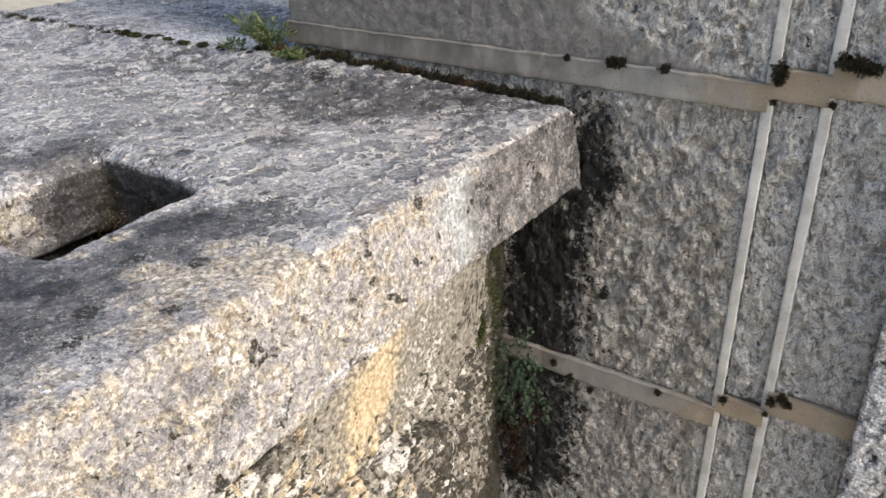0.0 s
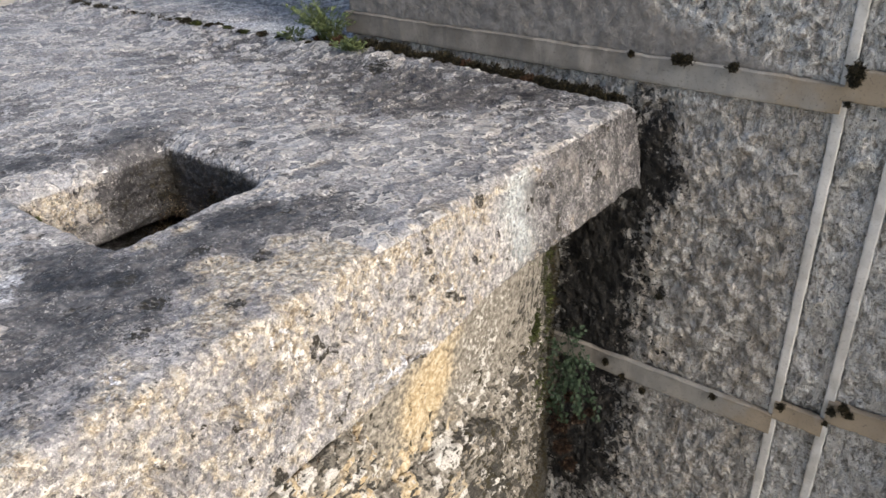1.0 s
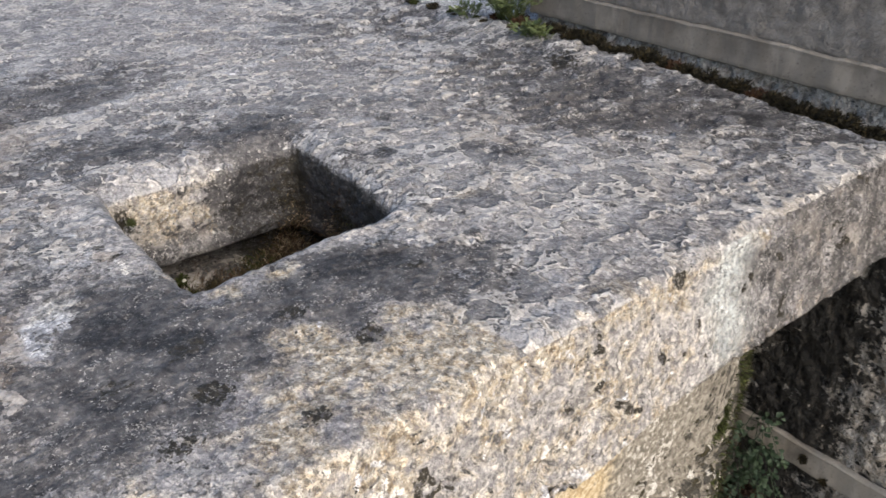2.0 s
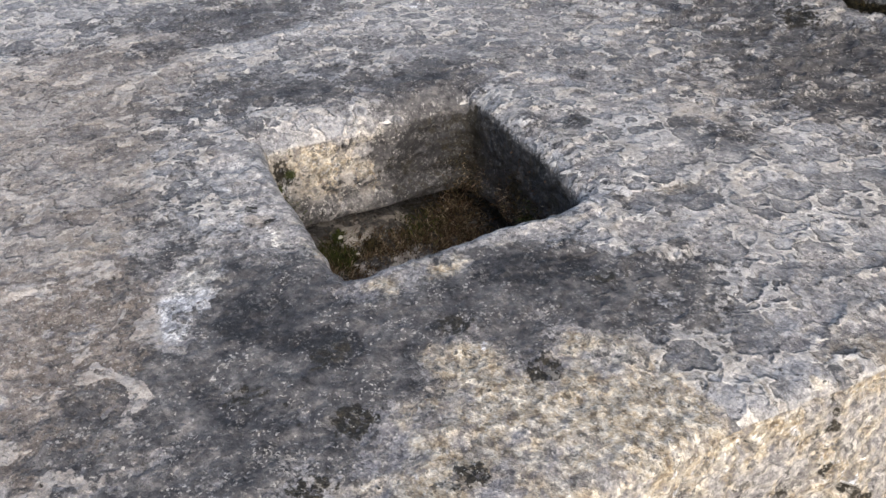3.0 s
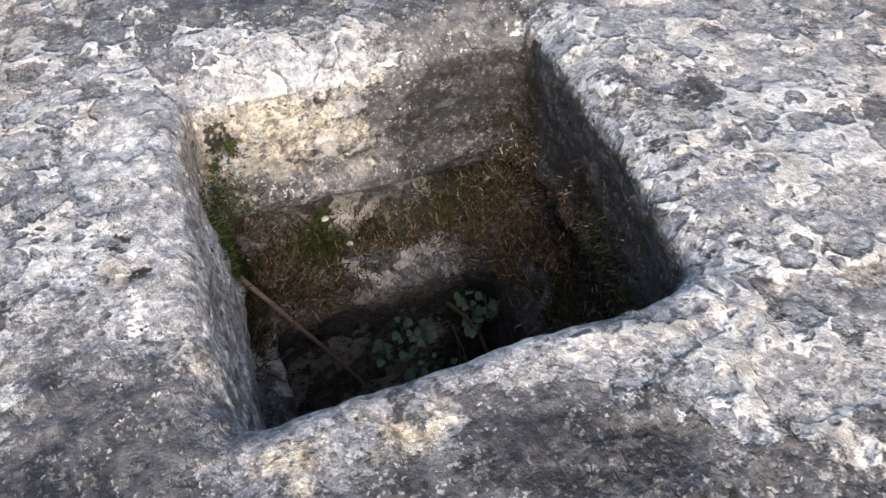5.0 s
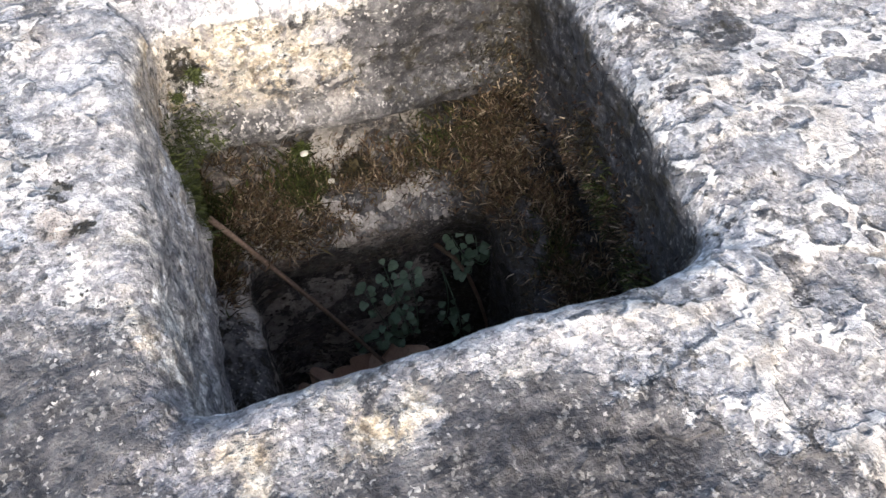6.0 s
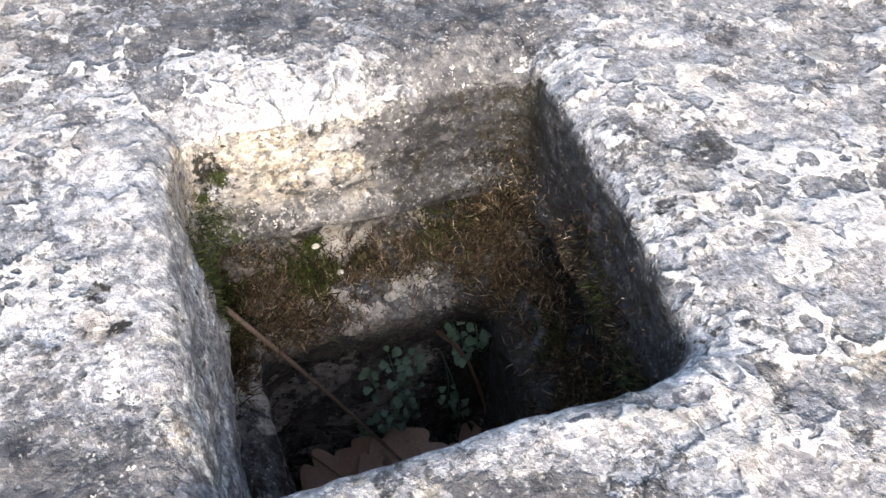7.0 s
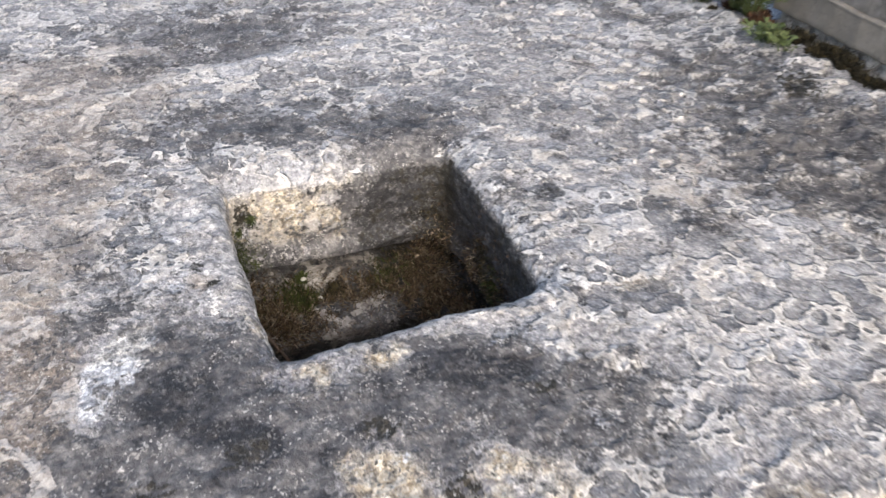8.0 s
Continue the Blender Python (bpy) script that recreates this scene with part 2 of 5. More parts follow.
    col = k.mix(k.calc("MULTIPLY", k.alpha("crust"), k.band(mid, 0.36, 0.5, 0.6, 0.95)), col, k.ramp(mid, (0.4, (0.34, 0.375, 0.385)), (0.6, (0.56, 0.60, 0.61))))
    col = k.mix(k.band(k.calc("ADD", moss, k.calc("ADD", k.calc("MULTIPLY", grit, 1.3), swing(cell, 1.3))), 0.42, 0.75), col, k.ramp(fine, (0.35, (0.010, 0.009, 0.007)), (0.7, (0.045, 0.038, 0.026))))
    # grains of stone, each with a tone of its own
    tone = k.calc("ADD", k.calc("MULTIPLY", coarse, 0.6), k.calc("MULTIPLY", minute, 0.4))
    col = k.mix(k.calc("SUBTRACT", 1.0, k.calc("MINIMUM", k.calc("ADD", k.calc("MULTIPLY", zone, 0.6), k.calc("ADD", k.calc("MULTIPLY", dark_share, 0.75), k.calc("ADD", k.calc("MULTIPLY", plate, 0.6), k.band(brown, 0.3, 0.8, 0.0, 0.55)))), 0.9)), col, k.mix(1.0, col, k.ramp(tone, (0.14, (0.42, 0.42, 0.43)), (0.35, (0.86, 0.85, 0.85)), (0.62, (1.12, 1.11, 1.10)), (0.86, (1.75, 1.72, 1.67))), "MULTIPLY"))
    # cream and slate-grey specks, dark grains, bright crystals
    col = k.mix(k.calc("MULTIPLY", k.band(dark_share, 0.0, 0.8, 1.0, 0.1), k.band(k.noise(175, 4, 0.6), 0.565, 0.605, 0.0, 0.3)), col, k.mix(k.noise(30, 2), (0.56, 0.49, 0.38), (0.66, 0.65, 0.64)))
    col = k.mix(k.calc("MULTIPLY", k.band(dark_share, 0.0, 1.0, 1.0, 0.25), k.band(k.noise(150, 4, 0.62, warp=0.2), 0.575, 0.61, 0.0, 0.45)), col, (0.17, 0.165, 0.182))
    col = k.mix(k.band(k.noise(240, 4, 0.65), 0.59, 0.64, 0.0, 0.65), col, (0.05, 0.047, 0.045))
    col = k.mix(k.calc("MULTIPLY", k.band(k.noise(480, 2, 0.6), 0.61, 0.68, 0.0, 0.45), k.band(dark_share, 0.0, 1.0, 1.0, 0.25)), col, (0.74, 0.73, 0.70))
    k.bump(large, 0.4, 0.006)
    k.bump(k.calc("MULTIPLY", zone, k.band(deep, -0.0008, 0.0030, 1.0, 0.0)), 0.8, 0.0020)
    k.bump(k.calc("ADD", plate, dark_share), 0.5, 0.0010)
    k.bump(k.noise(110, 3, 0.6, warp=0.3), 0.45, 0.0030)
    k.bump(mid, 0.75, 0.0026)
    k.bump(fine, 0.5, 0.001)
    k.bump(tone, 0.30, 0.0012)
    gloss = k.band(k.calc("ADD", dark, both), 0.3, 0.8, 0.62, 0.58)
    return k.done(col, k.calc("ADD", gloss, k.calc("MULTIPLY", brown, 0.3)), 0.38)


def bearing_stone():
    """A smooth fine-grained stone, orange-tan or plaster grey, with dark pits and damp growth."""
    k = Nodes("bearing_stone")
    dark, tan, pale = k.attr("patch")[:3]
    moss = k.attr("crust")[2]
    fine, mid, large = k.noise(700, 2, 0.6), k.noise(160, 4, 0.65), k.noise(30, 5, 0.6)
    grit = k.calc("MULTIPLY", k.calc("SUBTRACT", mid, 0.5), 2.4)
    both = k.calc("ADD", grit, k.calc("MULTIPLY", k.calc("SUBTRACT", large, 0.5), 1.2))
    col = k.ramp(mid, (0.38, (0.125, 0.113, 0.095)), (0.48, (0.215, 0.196, 0.166)), (0.60, (0.34, 0.318, 0.278)))
    col = k.mix(k.band(k.calc("ADD", tan, k.calc("MULTIPLY", both, 0.5)), 0.45, 1.1), col, k.ramp(mid, (0.38, (0.33, 0.245, 0.14)), (0.50, (0.47, 0.375, 0.235)), (0.62, (0.62, 0.54, 0.40))))
    col = k.mix(k.band(k.calc("ADD", pale, both), 0.42, 0.66), col, k.ramp(fine, (0.4, (0.42, 0.40, 0.365)), (0.6, (0.66, 0.64, 0.60))))
    col = k.mix(k.band(k.calc("ADD", dark, both), 0.42, 0.68), col, k.ramp(fine, (0.35, (0.018, 0.017, 0.015)), (0.7, (0.09, 0.085, 0.075))))
    col = k.mix(k.band(k.calc("ADD", moss, grit), 0.35, 0.65), col, k.ramp(fine, (0.35, (0.012, 0.010, 0.006)), (0.7, (0.06, 0.05, 0.022))))
    col = k.mix(k.band(k.noise(260, 3, 0.6), 0.60, 0.65, 0.0, 0.6), col, (0.06, 0.052, 0.042))
    k.bump(large, 0.4, 0.006)
    k.bump(mid, 0.7, 0.003)
    k.bump(fine, 0.4, 0.001)
    return k.done(col, 0.85, 0.35)


def hewn_granite():
    k = Nodes("hewn_granite")
    dark, tan, pale = k.attr("patch")[:3]
    film = k.alpha("patch")
    fine, mid, large = k.noise(520, 2), k.noise(105, 5, 0.72, warp=0.6), k.noise(24, 6, 0.68)
    col = k.ramp(mid, (0.40, (0.25, 0.235, 0.215)), (0.47, (0.37, 0.352, 0.328)), (0.53, (0.48, 0.465, 0.44)), (0.61, (0.66, 0.65, 0.62)))
    col = k.mix(k.band(large, 0.42, 0.62, 0.0, 0.55), col, (0.37, 0.32, 0.265))
    both = k.calc("ADD", k.calc("MULTIPLY", k.calc("SUBTRACT", mid, 0.5), 2.8), k.calc("MULTIPLY", k.calc("SUBTRACT", large, 0.5), 2.0))
    col = k.mix(k.band(k.calc("ADD", pale, both), 0.4, 0.8), col, k.ramp(mid, (0.42, (0.42, 0.41, 0.385)), (0.56, (0.68, 0.67, 0.645))))
    col = k.mix(k.band(k.calc("ADD", tan, both), 0.4, 0.8, 0.0, 0.7), col, (0.30, 0.255, 0.195))
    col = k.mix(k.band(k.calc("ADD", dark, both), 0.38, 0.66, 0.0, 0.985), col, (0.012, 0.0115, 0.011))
    col = k.mix(k.band(fine, 0.58, 0.68, 0.0, 0.6), col, (0.055, 0.05, 0.045))
    col = k.mix(k.calc("MULTIPLY", k.band(k.noise(430, 1), 0.62, 0.72, 0.0, 0.5), k.band(k.calc("ADD", dark, both), 0.3, 0.7, 1.0, 0.12)), col, (0.60, 0.60, 0.58))
    col = k.mix(k.band(k.calc("ADD", film, k.calc("MULTIPLY", both, 0.35)), 0.3, 0.9, 0.0, 0.88), col, k.ramp(k.noise(60, 4, 0.6), (0.35, (0.15, 0.14, 0.132)), (0.65, (0.26, 0.245, 0.232))))
    peck = k.noise(95, 3, 0.55, stretch=(1.0, 1.0, 0.42), warp=0.3, turn=38)
    blow = k.calc("MULTIPLY", k.band(peck, 0.55, 0.63), k.band(film, 0.2, 0.8, 1.0, 0.15))
    col = k.mix(k.calc("MULTIPLY", blow, k.band(k.calc("ADD", dark, both), 0.3, 0.7, 0.55, 0.0)), col, (0.64, 0.61, 0.565))
    col = k.mix(k.calc("MULTIPLY", k.band(peck, 0.44, 0.36), k.band(film, 0.2, 0.8, 0.5, 0.05)), col, (0.10, 0.088, 0.075))
    k.bump(mid, 0.8, 0.010)
    k.bump(k.calc("MULTIPLY", peck, k.band(film, 0.1, 0.6, 1.0, 0.08)), 1.0, 0.016)
    k.bump(fine, 0.5, 0.003)
    return k.done(col, 0.8, 0.35)


def mortar_material(name, light, shade, rust=None):
    """Smooth pointing; rust: a warmer tone that it takes towards the wall's end."""
    k = Nodes(name)
    mid, large = k.noise(300, 4, 0.7), k.noise(22, 4, 0.6)
    col = k.mix(k.band(large, 0.3, 0.7), shade, light)
    if rust:
        x = k.t.nodes.new("ShaderNodeSeparateXYZ")
        k.t.links.new(k.pos, x.inputs[0])
        along = k.calc("ADD", x.outputs[0], k.calc("MULTIPLY", k.noise(16, 3), 0.25))
        col = k.mix(k.band(along, 0.48, 0.62, 0.0, 0.7), col, rust)
        col = k.mix(k.calc("MULTIPLY", k.band(along, 0.33, 0.42), k.band(k.calc("ADD", along, k.calc("MULTIPLY", k.noise(38, 4), 0.2)), 0.70, 0.60, 0.0, 0.4)), col, (0.36, 0.365, 0.36))
    col = k.mix(k.band(k.noise(14, 5, 0.6, stretch=(1, 1, 0.35)), 0.54, 0.64, 0.0, 0.4), col, tuple(min(0.62, c * 1.75) for c in light))
    col = k.mix(k.band(mid, 0.55, 0.72, 0.0, 0.6), col, tuple(c * 0.45 for c in shade))
    k.bump(mid, 0.35, 0.002)
    return k.done(col, 0.85, 0.3)


def blade_material(name, *stops, rough=0.7):
    k = Nodes(name)
    col = k.mix(k.band(k.noise(900, 2), 0.3, 0.7, 0.0, 0.35), k.ramp(k.island(), *stops), (0.02, 0.018, 0.01))
    return k.done(col, rough, 0.3)


def leaf_material(name, a, b, rough=0.55):
    k = Nodes(name)
    col = k.mix(k.chance(), a, b)
    col = k.mix(k.band(k.noise(500, 3), 0.4, 0.75, 0.0, 0.5), col, tuple(c * 0.5 for c in a))
    k.bump(k.noise(700, 3), 0.3, 0.001)
    return k.done(col, rough, 0.35)


def bark_material():
    k = Nodes("twig_bark")
    col = k.ramp(k.noise(600, 4, 0.7), (0.3, (0.12, 0.085, 0.062)), (0.7, (0.30, 0.215, 0.165)))
    k.bump(k.noise(900, 3), 0.5, 0.001)
    return k.done(col, 0.75)


def gravel_material():
    k = Nodes("pale_gravel")
    col = k.ramp(k.noise(9, 6, 0.7), (0.3, (0.34, 0.30, 0.23)), (0.7, (0.56, 0.51, 0.42)))
    col = k.mix(k.band(k.noise(70, 4), 0.55, 0.72, 0.0, 0.6), col, (0.18, 0.16, 0.12))
    k.bump(k.noise(70, 4), 0.6, 0.02)
    return k.done(col, 0.9)


STONE, BEARING, GRANITE, GRAVEL = lichen_stone(), bearing_stone(), hewn_granite(), gravel_material()
MORTAR = mortar_material("beige_mortar", (0.255, 0.232, 0.202), (0.155, 0.140, 0.122), (0.34, 0.275, 0.195))
BEAD = mortar_material("white_mortar", (0.62, 0.61, 0.585), (0.42, 0.41, 0.385))
BARK = bark_material()
OAK = leaf_material("dry_oak_leaf", (0.44, 0.30, 0.22), (0.54, 0.40, 0.31), 0.7)
FERN = leaf_material("fern_leaf", (0.10, 0.17, 0.115), (0.18, 0.26, 0.19))
WEED = leaf_material("weed_leaf", (0.08, 0.112, 0.036), (0.18, 0.21, 0.09))
MOSS = blade_material("ledge_moss", (0.0, (0.026, 0.018, 0.011)), (0.35, (0.072, 0.046, 0.027)), (0.55, (0.17, 0.10, 0.062)), (0.70, (0.11, 0.095, 0.04)), (0.85, (0.27, 0.195, 0.125)), (1.0, (0.52, 0.43, 0.32)))
GREEN_MOSS = blade_material("green_moss", (0.0, (0.014, 0.020, 0.005)), (0.6, (0.044, 0.056, 0.012)), (1.0, (0.105, 0.125, 0.030)))
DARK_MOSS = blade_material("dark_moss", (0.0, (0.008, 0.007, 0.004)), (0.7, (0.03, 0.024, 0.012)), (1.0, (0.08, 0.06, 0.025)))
DRY_MOSS = blade_material("reddish_moss", (0.0, (0.03, 0.014, 0.008)), (0.7, (0.09, 0.04, 0.02)), (1.0, (0.16, 0.09, 0.05)))
RUST_MOSS = blade_material("rusty_moss", (0.0, (0.012, 0.007, 0.005)), (0.7, (0.045, 0.022, 0.013)), (1.0, (0.10, 0.06, 0.035)))
DULL_FERN = leaf_material("dull_fern_leaf", (0.022, 0.042, 0.022), (0.055, 0.085, 0.045))
CRACK_DARK = blade_material("crack_dark", (0.0, (0.012, 0.010, 0.007)), (0.6, (0.022, 0.018, 0.012)), (1.0, (0.03, 0.024, 0.016)), rough=0.95)
CHIP = mortar_material("white_chip", (0.72, 0.70, 0.66), (0.55, 0.52, 0.48))


# ---- building helpers ----
def mesh_of(name, verts, faces, material, patch=None, crust=None, smooth=True):
    me = bpy.data.meshes.new(name)
    verts = np.asarray(verts, float)
    me.from_pydata(verts.tolist(), [], faces.tolist() if isinstance(faces, np.ndarray) else faces)
    for key, values in (("patch", patch), ("crust", crust)):
        if values is not None:
            at = me.attributes.new(key, "FLOAT_COLOR", "POINT")
            full = values if values.shape[1] == 4 else np.column_stack([values, np.zeros(len(values))])
            at.data.foreach_set("color", full.astype(np.float32).ravel())
    me.materials.append(material)
    if smooth:
        me.polygons.foreach_set("use_smooth", np.ones(len(me.polygons), bool))
    me.update()
    return me


def part(name, me, parent, label=""):
    ob = new(name, me)
    ob.parent = parent
    return tagged(ob, label)


def grid_faces(nu, nv, keep=None):
    i, j = np.meshgrid(np.arange(nu - 1), np.arange(nv - 1), indexing="ij")
    a = (i * nv + j).ravel()
    f = np.column_stack([a, a + nv, a + nv + 1, a + 1])
    return f if keep is None else f[keep.ravel()]


def patches(p, spots, wobble=0.02):
    """Soft uneven patches round places in plan: x, y, half-width in x and y, weight."""
    w = np.column_stack([fbm(p, 22, 3, shift=3), fbm(p, 22, 3, shift=4)]) * wobble
    total = np.zeros(len(p))
    for x, y, rx, ry, weight in spots:
        q = p[:, :2] + w * min(1, 0.5 * min(rx, ry) / wobble)
        total += weight * np.exp(-(((q[:, 0] - x) / rx) ** 2 + ((q[:, 1] - y) / ry) ** 2) ** 1.5)
    return total


# ---- setting: ground ----
gx = np.concatenate([-np.geomspace(900, 1, 30), np.linspace(-0.9, 0.9, 10), np.geomspace(1, 900, 30)])
gu, gv = np.meshgrid(gx, gx, indexing="ij")
gp = np.column_stack([gu.ravel(), gv.ravel(), np.zeros(gu.size)])
gp[:, 2] = fbm(gp, 0.7, 3) * 0.03
tagged(new("ground", mesh_of("ground", gp, grid_faces(len(gx), len(gx)), GRAVEL)), "pale dusty gravel ground round the stones", "ground", kind="structure")

# ---- setting: the ashlar wall ----
WALL_L, BEAD_1, BEAD_2, WALL_R = -0.290, 0.487, 0.552, 0.664
wall = tagged(new("wall_north"), "grey granite ashlar wall with raised mortar joints", "wall", kind="structure")


def ashlar(x0, x1, z0, z1, y0, seed, fine=0.004):
    """One hewn block: a rough front with worn arrises, flat sides and back."""
    us = np.array(graded(x0, x1, fine, fine))
    lo, hi = max(z0, 0.30), min(z1, 1.35)
    vs = np.array(([] if z0 >= lo else graded(lo, z0, fine, 0.02)[:0:-1]) + graded(lo, hi, fine, fine) + ([] if z1 <= hi else graded(hi, z1, fine, 0.04)[1:]))
    u, v = np.meshgrid(us, vs, indexing="ij")
    u, v = u.ravel(), v.ravel()
    p = np.column_stack([u, np.zeros(len(u)), v])
    edge = np.minimum.reduce([u - x0, x1 - u, v - z0, z1 - v])
    lump = 0.6 * fbm(np.column_stack([u * 0.8 + v * 0.6, 0 * u, v * 1.0 - u * 0.35]), 46, 3, 0.6, seed) + 0.6 * fbm(p, 30, 4, 0.6, seed + 3)
    chip = np.abs(fbm(p, 85, 3, 0.6, seed + 9))
    inner = step(0.0, 0.03, edge)
    y = y0 - (0.3 + 0.7 * inner) * (0.015 * lump + 0.004 * fbm(p, 9, 2, shift=seed)) + 0.009 * chip + 0.0025 * (1 - step(0, 0.006, edge))
    p[:, 1] = y
    dark = np.zeros(len(p))
    # grime where the slab meets the wall; darker below the slab
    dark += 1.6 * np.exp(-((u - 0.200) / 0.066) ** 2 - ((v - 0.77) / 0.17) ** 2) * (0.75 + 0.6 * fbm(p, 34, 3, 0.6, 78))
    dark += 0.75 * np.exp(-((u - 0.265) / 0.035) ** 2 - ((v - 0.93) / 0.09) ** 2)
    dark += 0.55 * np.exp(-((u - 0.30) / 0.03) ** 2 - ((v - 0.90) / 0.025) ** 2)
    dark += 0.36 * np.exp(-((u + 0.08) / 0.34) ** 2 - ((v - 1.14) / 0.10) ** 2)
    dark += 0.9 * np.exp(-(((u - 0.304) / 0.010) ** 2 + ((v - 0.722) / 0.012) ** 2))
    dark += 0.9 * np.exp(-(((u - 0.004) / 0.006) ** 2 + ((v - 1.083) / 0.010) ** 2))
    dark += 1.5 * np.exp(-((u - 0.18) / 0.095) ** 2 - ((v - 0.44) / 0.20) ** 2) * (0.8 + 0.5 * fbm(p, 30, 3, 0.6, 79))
    pale = 0.55 * np.exp(-((u - 0.30) / 0.16) ** 2 - ((v - 1.13) / 0.05) ** 2) + 0.25 * step(0.0, 0.3, lump) + 0.36 * step(0.28, 0.45, u) + 0.4 * step(0.42, 0.52, u)
    tan = 0.5 * np.exp(-((u - 0.45) / 0.05) ** 2) * (z0 < 1.0)
    # a smooth grey film above the upper joint
    film = (z0 > 1.0) * (1.0 - 0.95 * step(0.13, 0.36, u + 0.12 * fbm(p, 9, 3, 0.6, 77)) * step(1.07, 1.13, v + 0.25 * (u - 0.30))) * np.ones(len(p))
    p[:, 1] = np.where(film > 0, y0 + (p[:, 1] - y0) * (1 - 0.7 * film), p[:, 1])
    faces = grid_faces(len(us), len(vs)).tolist()
    n, nv = len(p), len(vs)
    ring = [i * nv for i in range(len(us))] + [(len(us) - 1) * nv + j for j in range(1, nv)] + [i * nv + nv - 1 for i in range(len(us) - 2, -1, -1)] + [j for j in range(nv - 2, 0, -1)]
    back = p[ring].copy()
    back[:, 1] = y0 + 0.35
    m = len(ring)
    for a in range(m):
        b = (a + 1) % m
        faces.append([ring[a], n + a, n + b, ring[b]])
    faces.append([n + a for a in range(m)][::-1])
    pad = np.zeros((m, 4))
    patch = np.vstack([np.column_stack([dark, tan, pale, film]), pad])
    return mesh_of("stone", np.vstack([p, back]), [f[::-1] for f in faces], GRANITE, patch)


def mortar(name, x0, x1, z0, z1, proud, material, seed, upright=False):
    """A raised run of pointing with worn, wavy arrises."""
    length = (z1 - z0) if upright else (x1 - x0)
    n = max(8, int(length / 0.006))
    prof = [(0.0, -0.35), (0.0, 0.55), (0.10, 0.90), (0.28, 1.0), (0.5, 1.03), (0.72, 1.0), (0.90, 0.90), (1.0, 0.55), (1.0, -0.35)] if upright else [(0.0, -0.35), (0.0, 0.55), (0.04, 0.85), (0.15, 0.95), (0.5, 0.95), (0.85, 1.05), (0.96, 1.2), (1.0, 0.85), (1.0, -0.35)]
    verts, faces, m = [], [], len(prof)
    t = np.linspace(0, 1, n)
    base = np.column_stack([t * length + seed * 3.1, np.zeros(n), np.zeros(n)])
    wave, pace = (0.0014, 130) if upright else (0.0026, 40)
    w0, w1, w2 = fbm(base, pace, 3) * wave, fbm(base, pace, 3, shift=5) * wave, fbm(base, 45, 3, shift=8) * 0.0015
    for i in range(n):
        for a, h in prof:
            y = -proud * h - w2[i] * (h > 0)
            if upright:
                verts.append((x0 + w0[i] + (x1 - x0 + w1[i] - w0[i]) * a, y, z0 + length * t[i]))
            else:
                verts.append((x0 + length * t[i], y, z0 + w0[i] + (z1 - z0 + w1[i] - w0[i]) * a))
    for i in range(n - 1):
        for j in range(m - 1):
            f = [i * m + j, i * m + j + 1, (i + 1) * m + j + 1, (i + 1) * m + j]
            faces.append(f if upright else f[::-1])
    faces.append(list(range(m)))
    faces.append(list(range((n - 1) * m, n * m))[::-1])
    return mesh_of(name, verts, faces, material, smooth=False)


columns = [(WALL_L, BEAD_1 - 0.004, (0.557, 0.590), (1.030, 1.062), 0.0), (BEAD_1 + 0.004, BEAD_2 - 0.004, (0.586, 0.613), (1.046, 1.080), 0.003), (BEAD_2 + 0.004, WALL_R, (0.612, 0.644), (1.058, 1.092), 0.001)]
seed = 1
for x0, x1, (a, b), (c, d), y0 in columns:
    for z0, z1 in ((-0.10, a), (b, c), (d, 1.95)):
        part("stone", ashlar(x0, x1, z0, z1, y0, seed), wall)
        seed += 1
    for z0, z1 in ((a, b), (c, d)):
        part("mortar_joint", mortar("mortar_joint", x0 - 0.004, x1 + 0.004, z0 - 0.002, z1 + 0.002, 0.006, MORTAR, seed), wall, "smooth beige mortar joint")
        seed += 1
for x in (BEAD_1, BEAD_2):
    part("mortar_joint", mortar("mortar_joint", x - 0.0066, x + 0.0066, -0.10, 1.95, 0.0026, BEAD, seed, True), wall, "white raised mortar joint")
    seed += 1


# ---- setting and things: the slabs ----
SLAB_EDGE, SLAB_TOP = 0.246, 1.0
HOLE = ((-0.163, -0.666), (-0.163, -0.465), (0.043, -0.477), (0.045, -0.669))  # far left, far right, near right, near left


def side_profile(u, v):
    """The slab's free side: over the arris at SLAB_EDGE, down the face, and back under."""
    r, depth, lean = 0.010, 0.100 + 0.028 * step(-0.35, -0.60, v), 0.018
    x, z = u.copy(), np.zeros(len(u))
    s = u - (SLAB_EDGE - r)
    arc = r * math.pi / 2
    on_arc, on_face, under = (s > 0) & (s <= arc), (s > arc) & (s <= arc + depth), s > arc + depth
    a = s / r
    x = np.where(on_arc, SLAB_EDGE - r + r * np.sin(a), x)
    z = np.where(on_arc, -r + r * np.cos(a), z)
    f = np.clip((s - arc) / depth, 0, 1)
    x = np.where(on_face, SLAB_EDGE + lean * f, x)
    z = np.where(on_face, -r - depth * f, z)
    x = np.where(under, SLAB_EDGE + lean - (s - arc - depth), x)
    z = np.where(under, -r - depth, z)
    nx = np.where(on_arc, np.sin(a), np.where(on_face, 1.0, 0.0))
    nz = np.where(on_arc, np.cos(a), np.where(on_face, 0.15, np.where(under, -1.0, 1.0)))
    return x, z, nx, nz


TURN = np.array([[0.8, 0.6, 0.0], [-0.6, 0.8, 0.0], [0.0, 0.0, 1.0]])


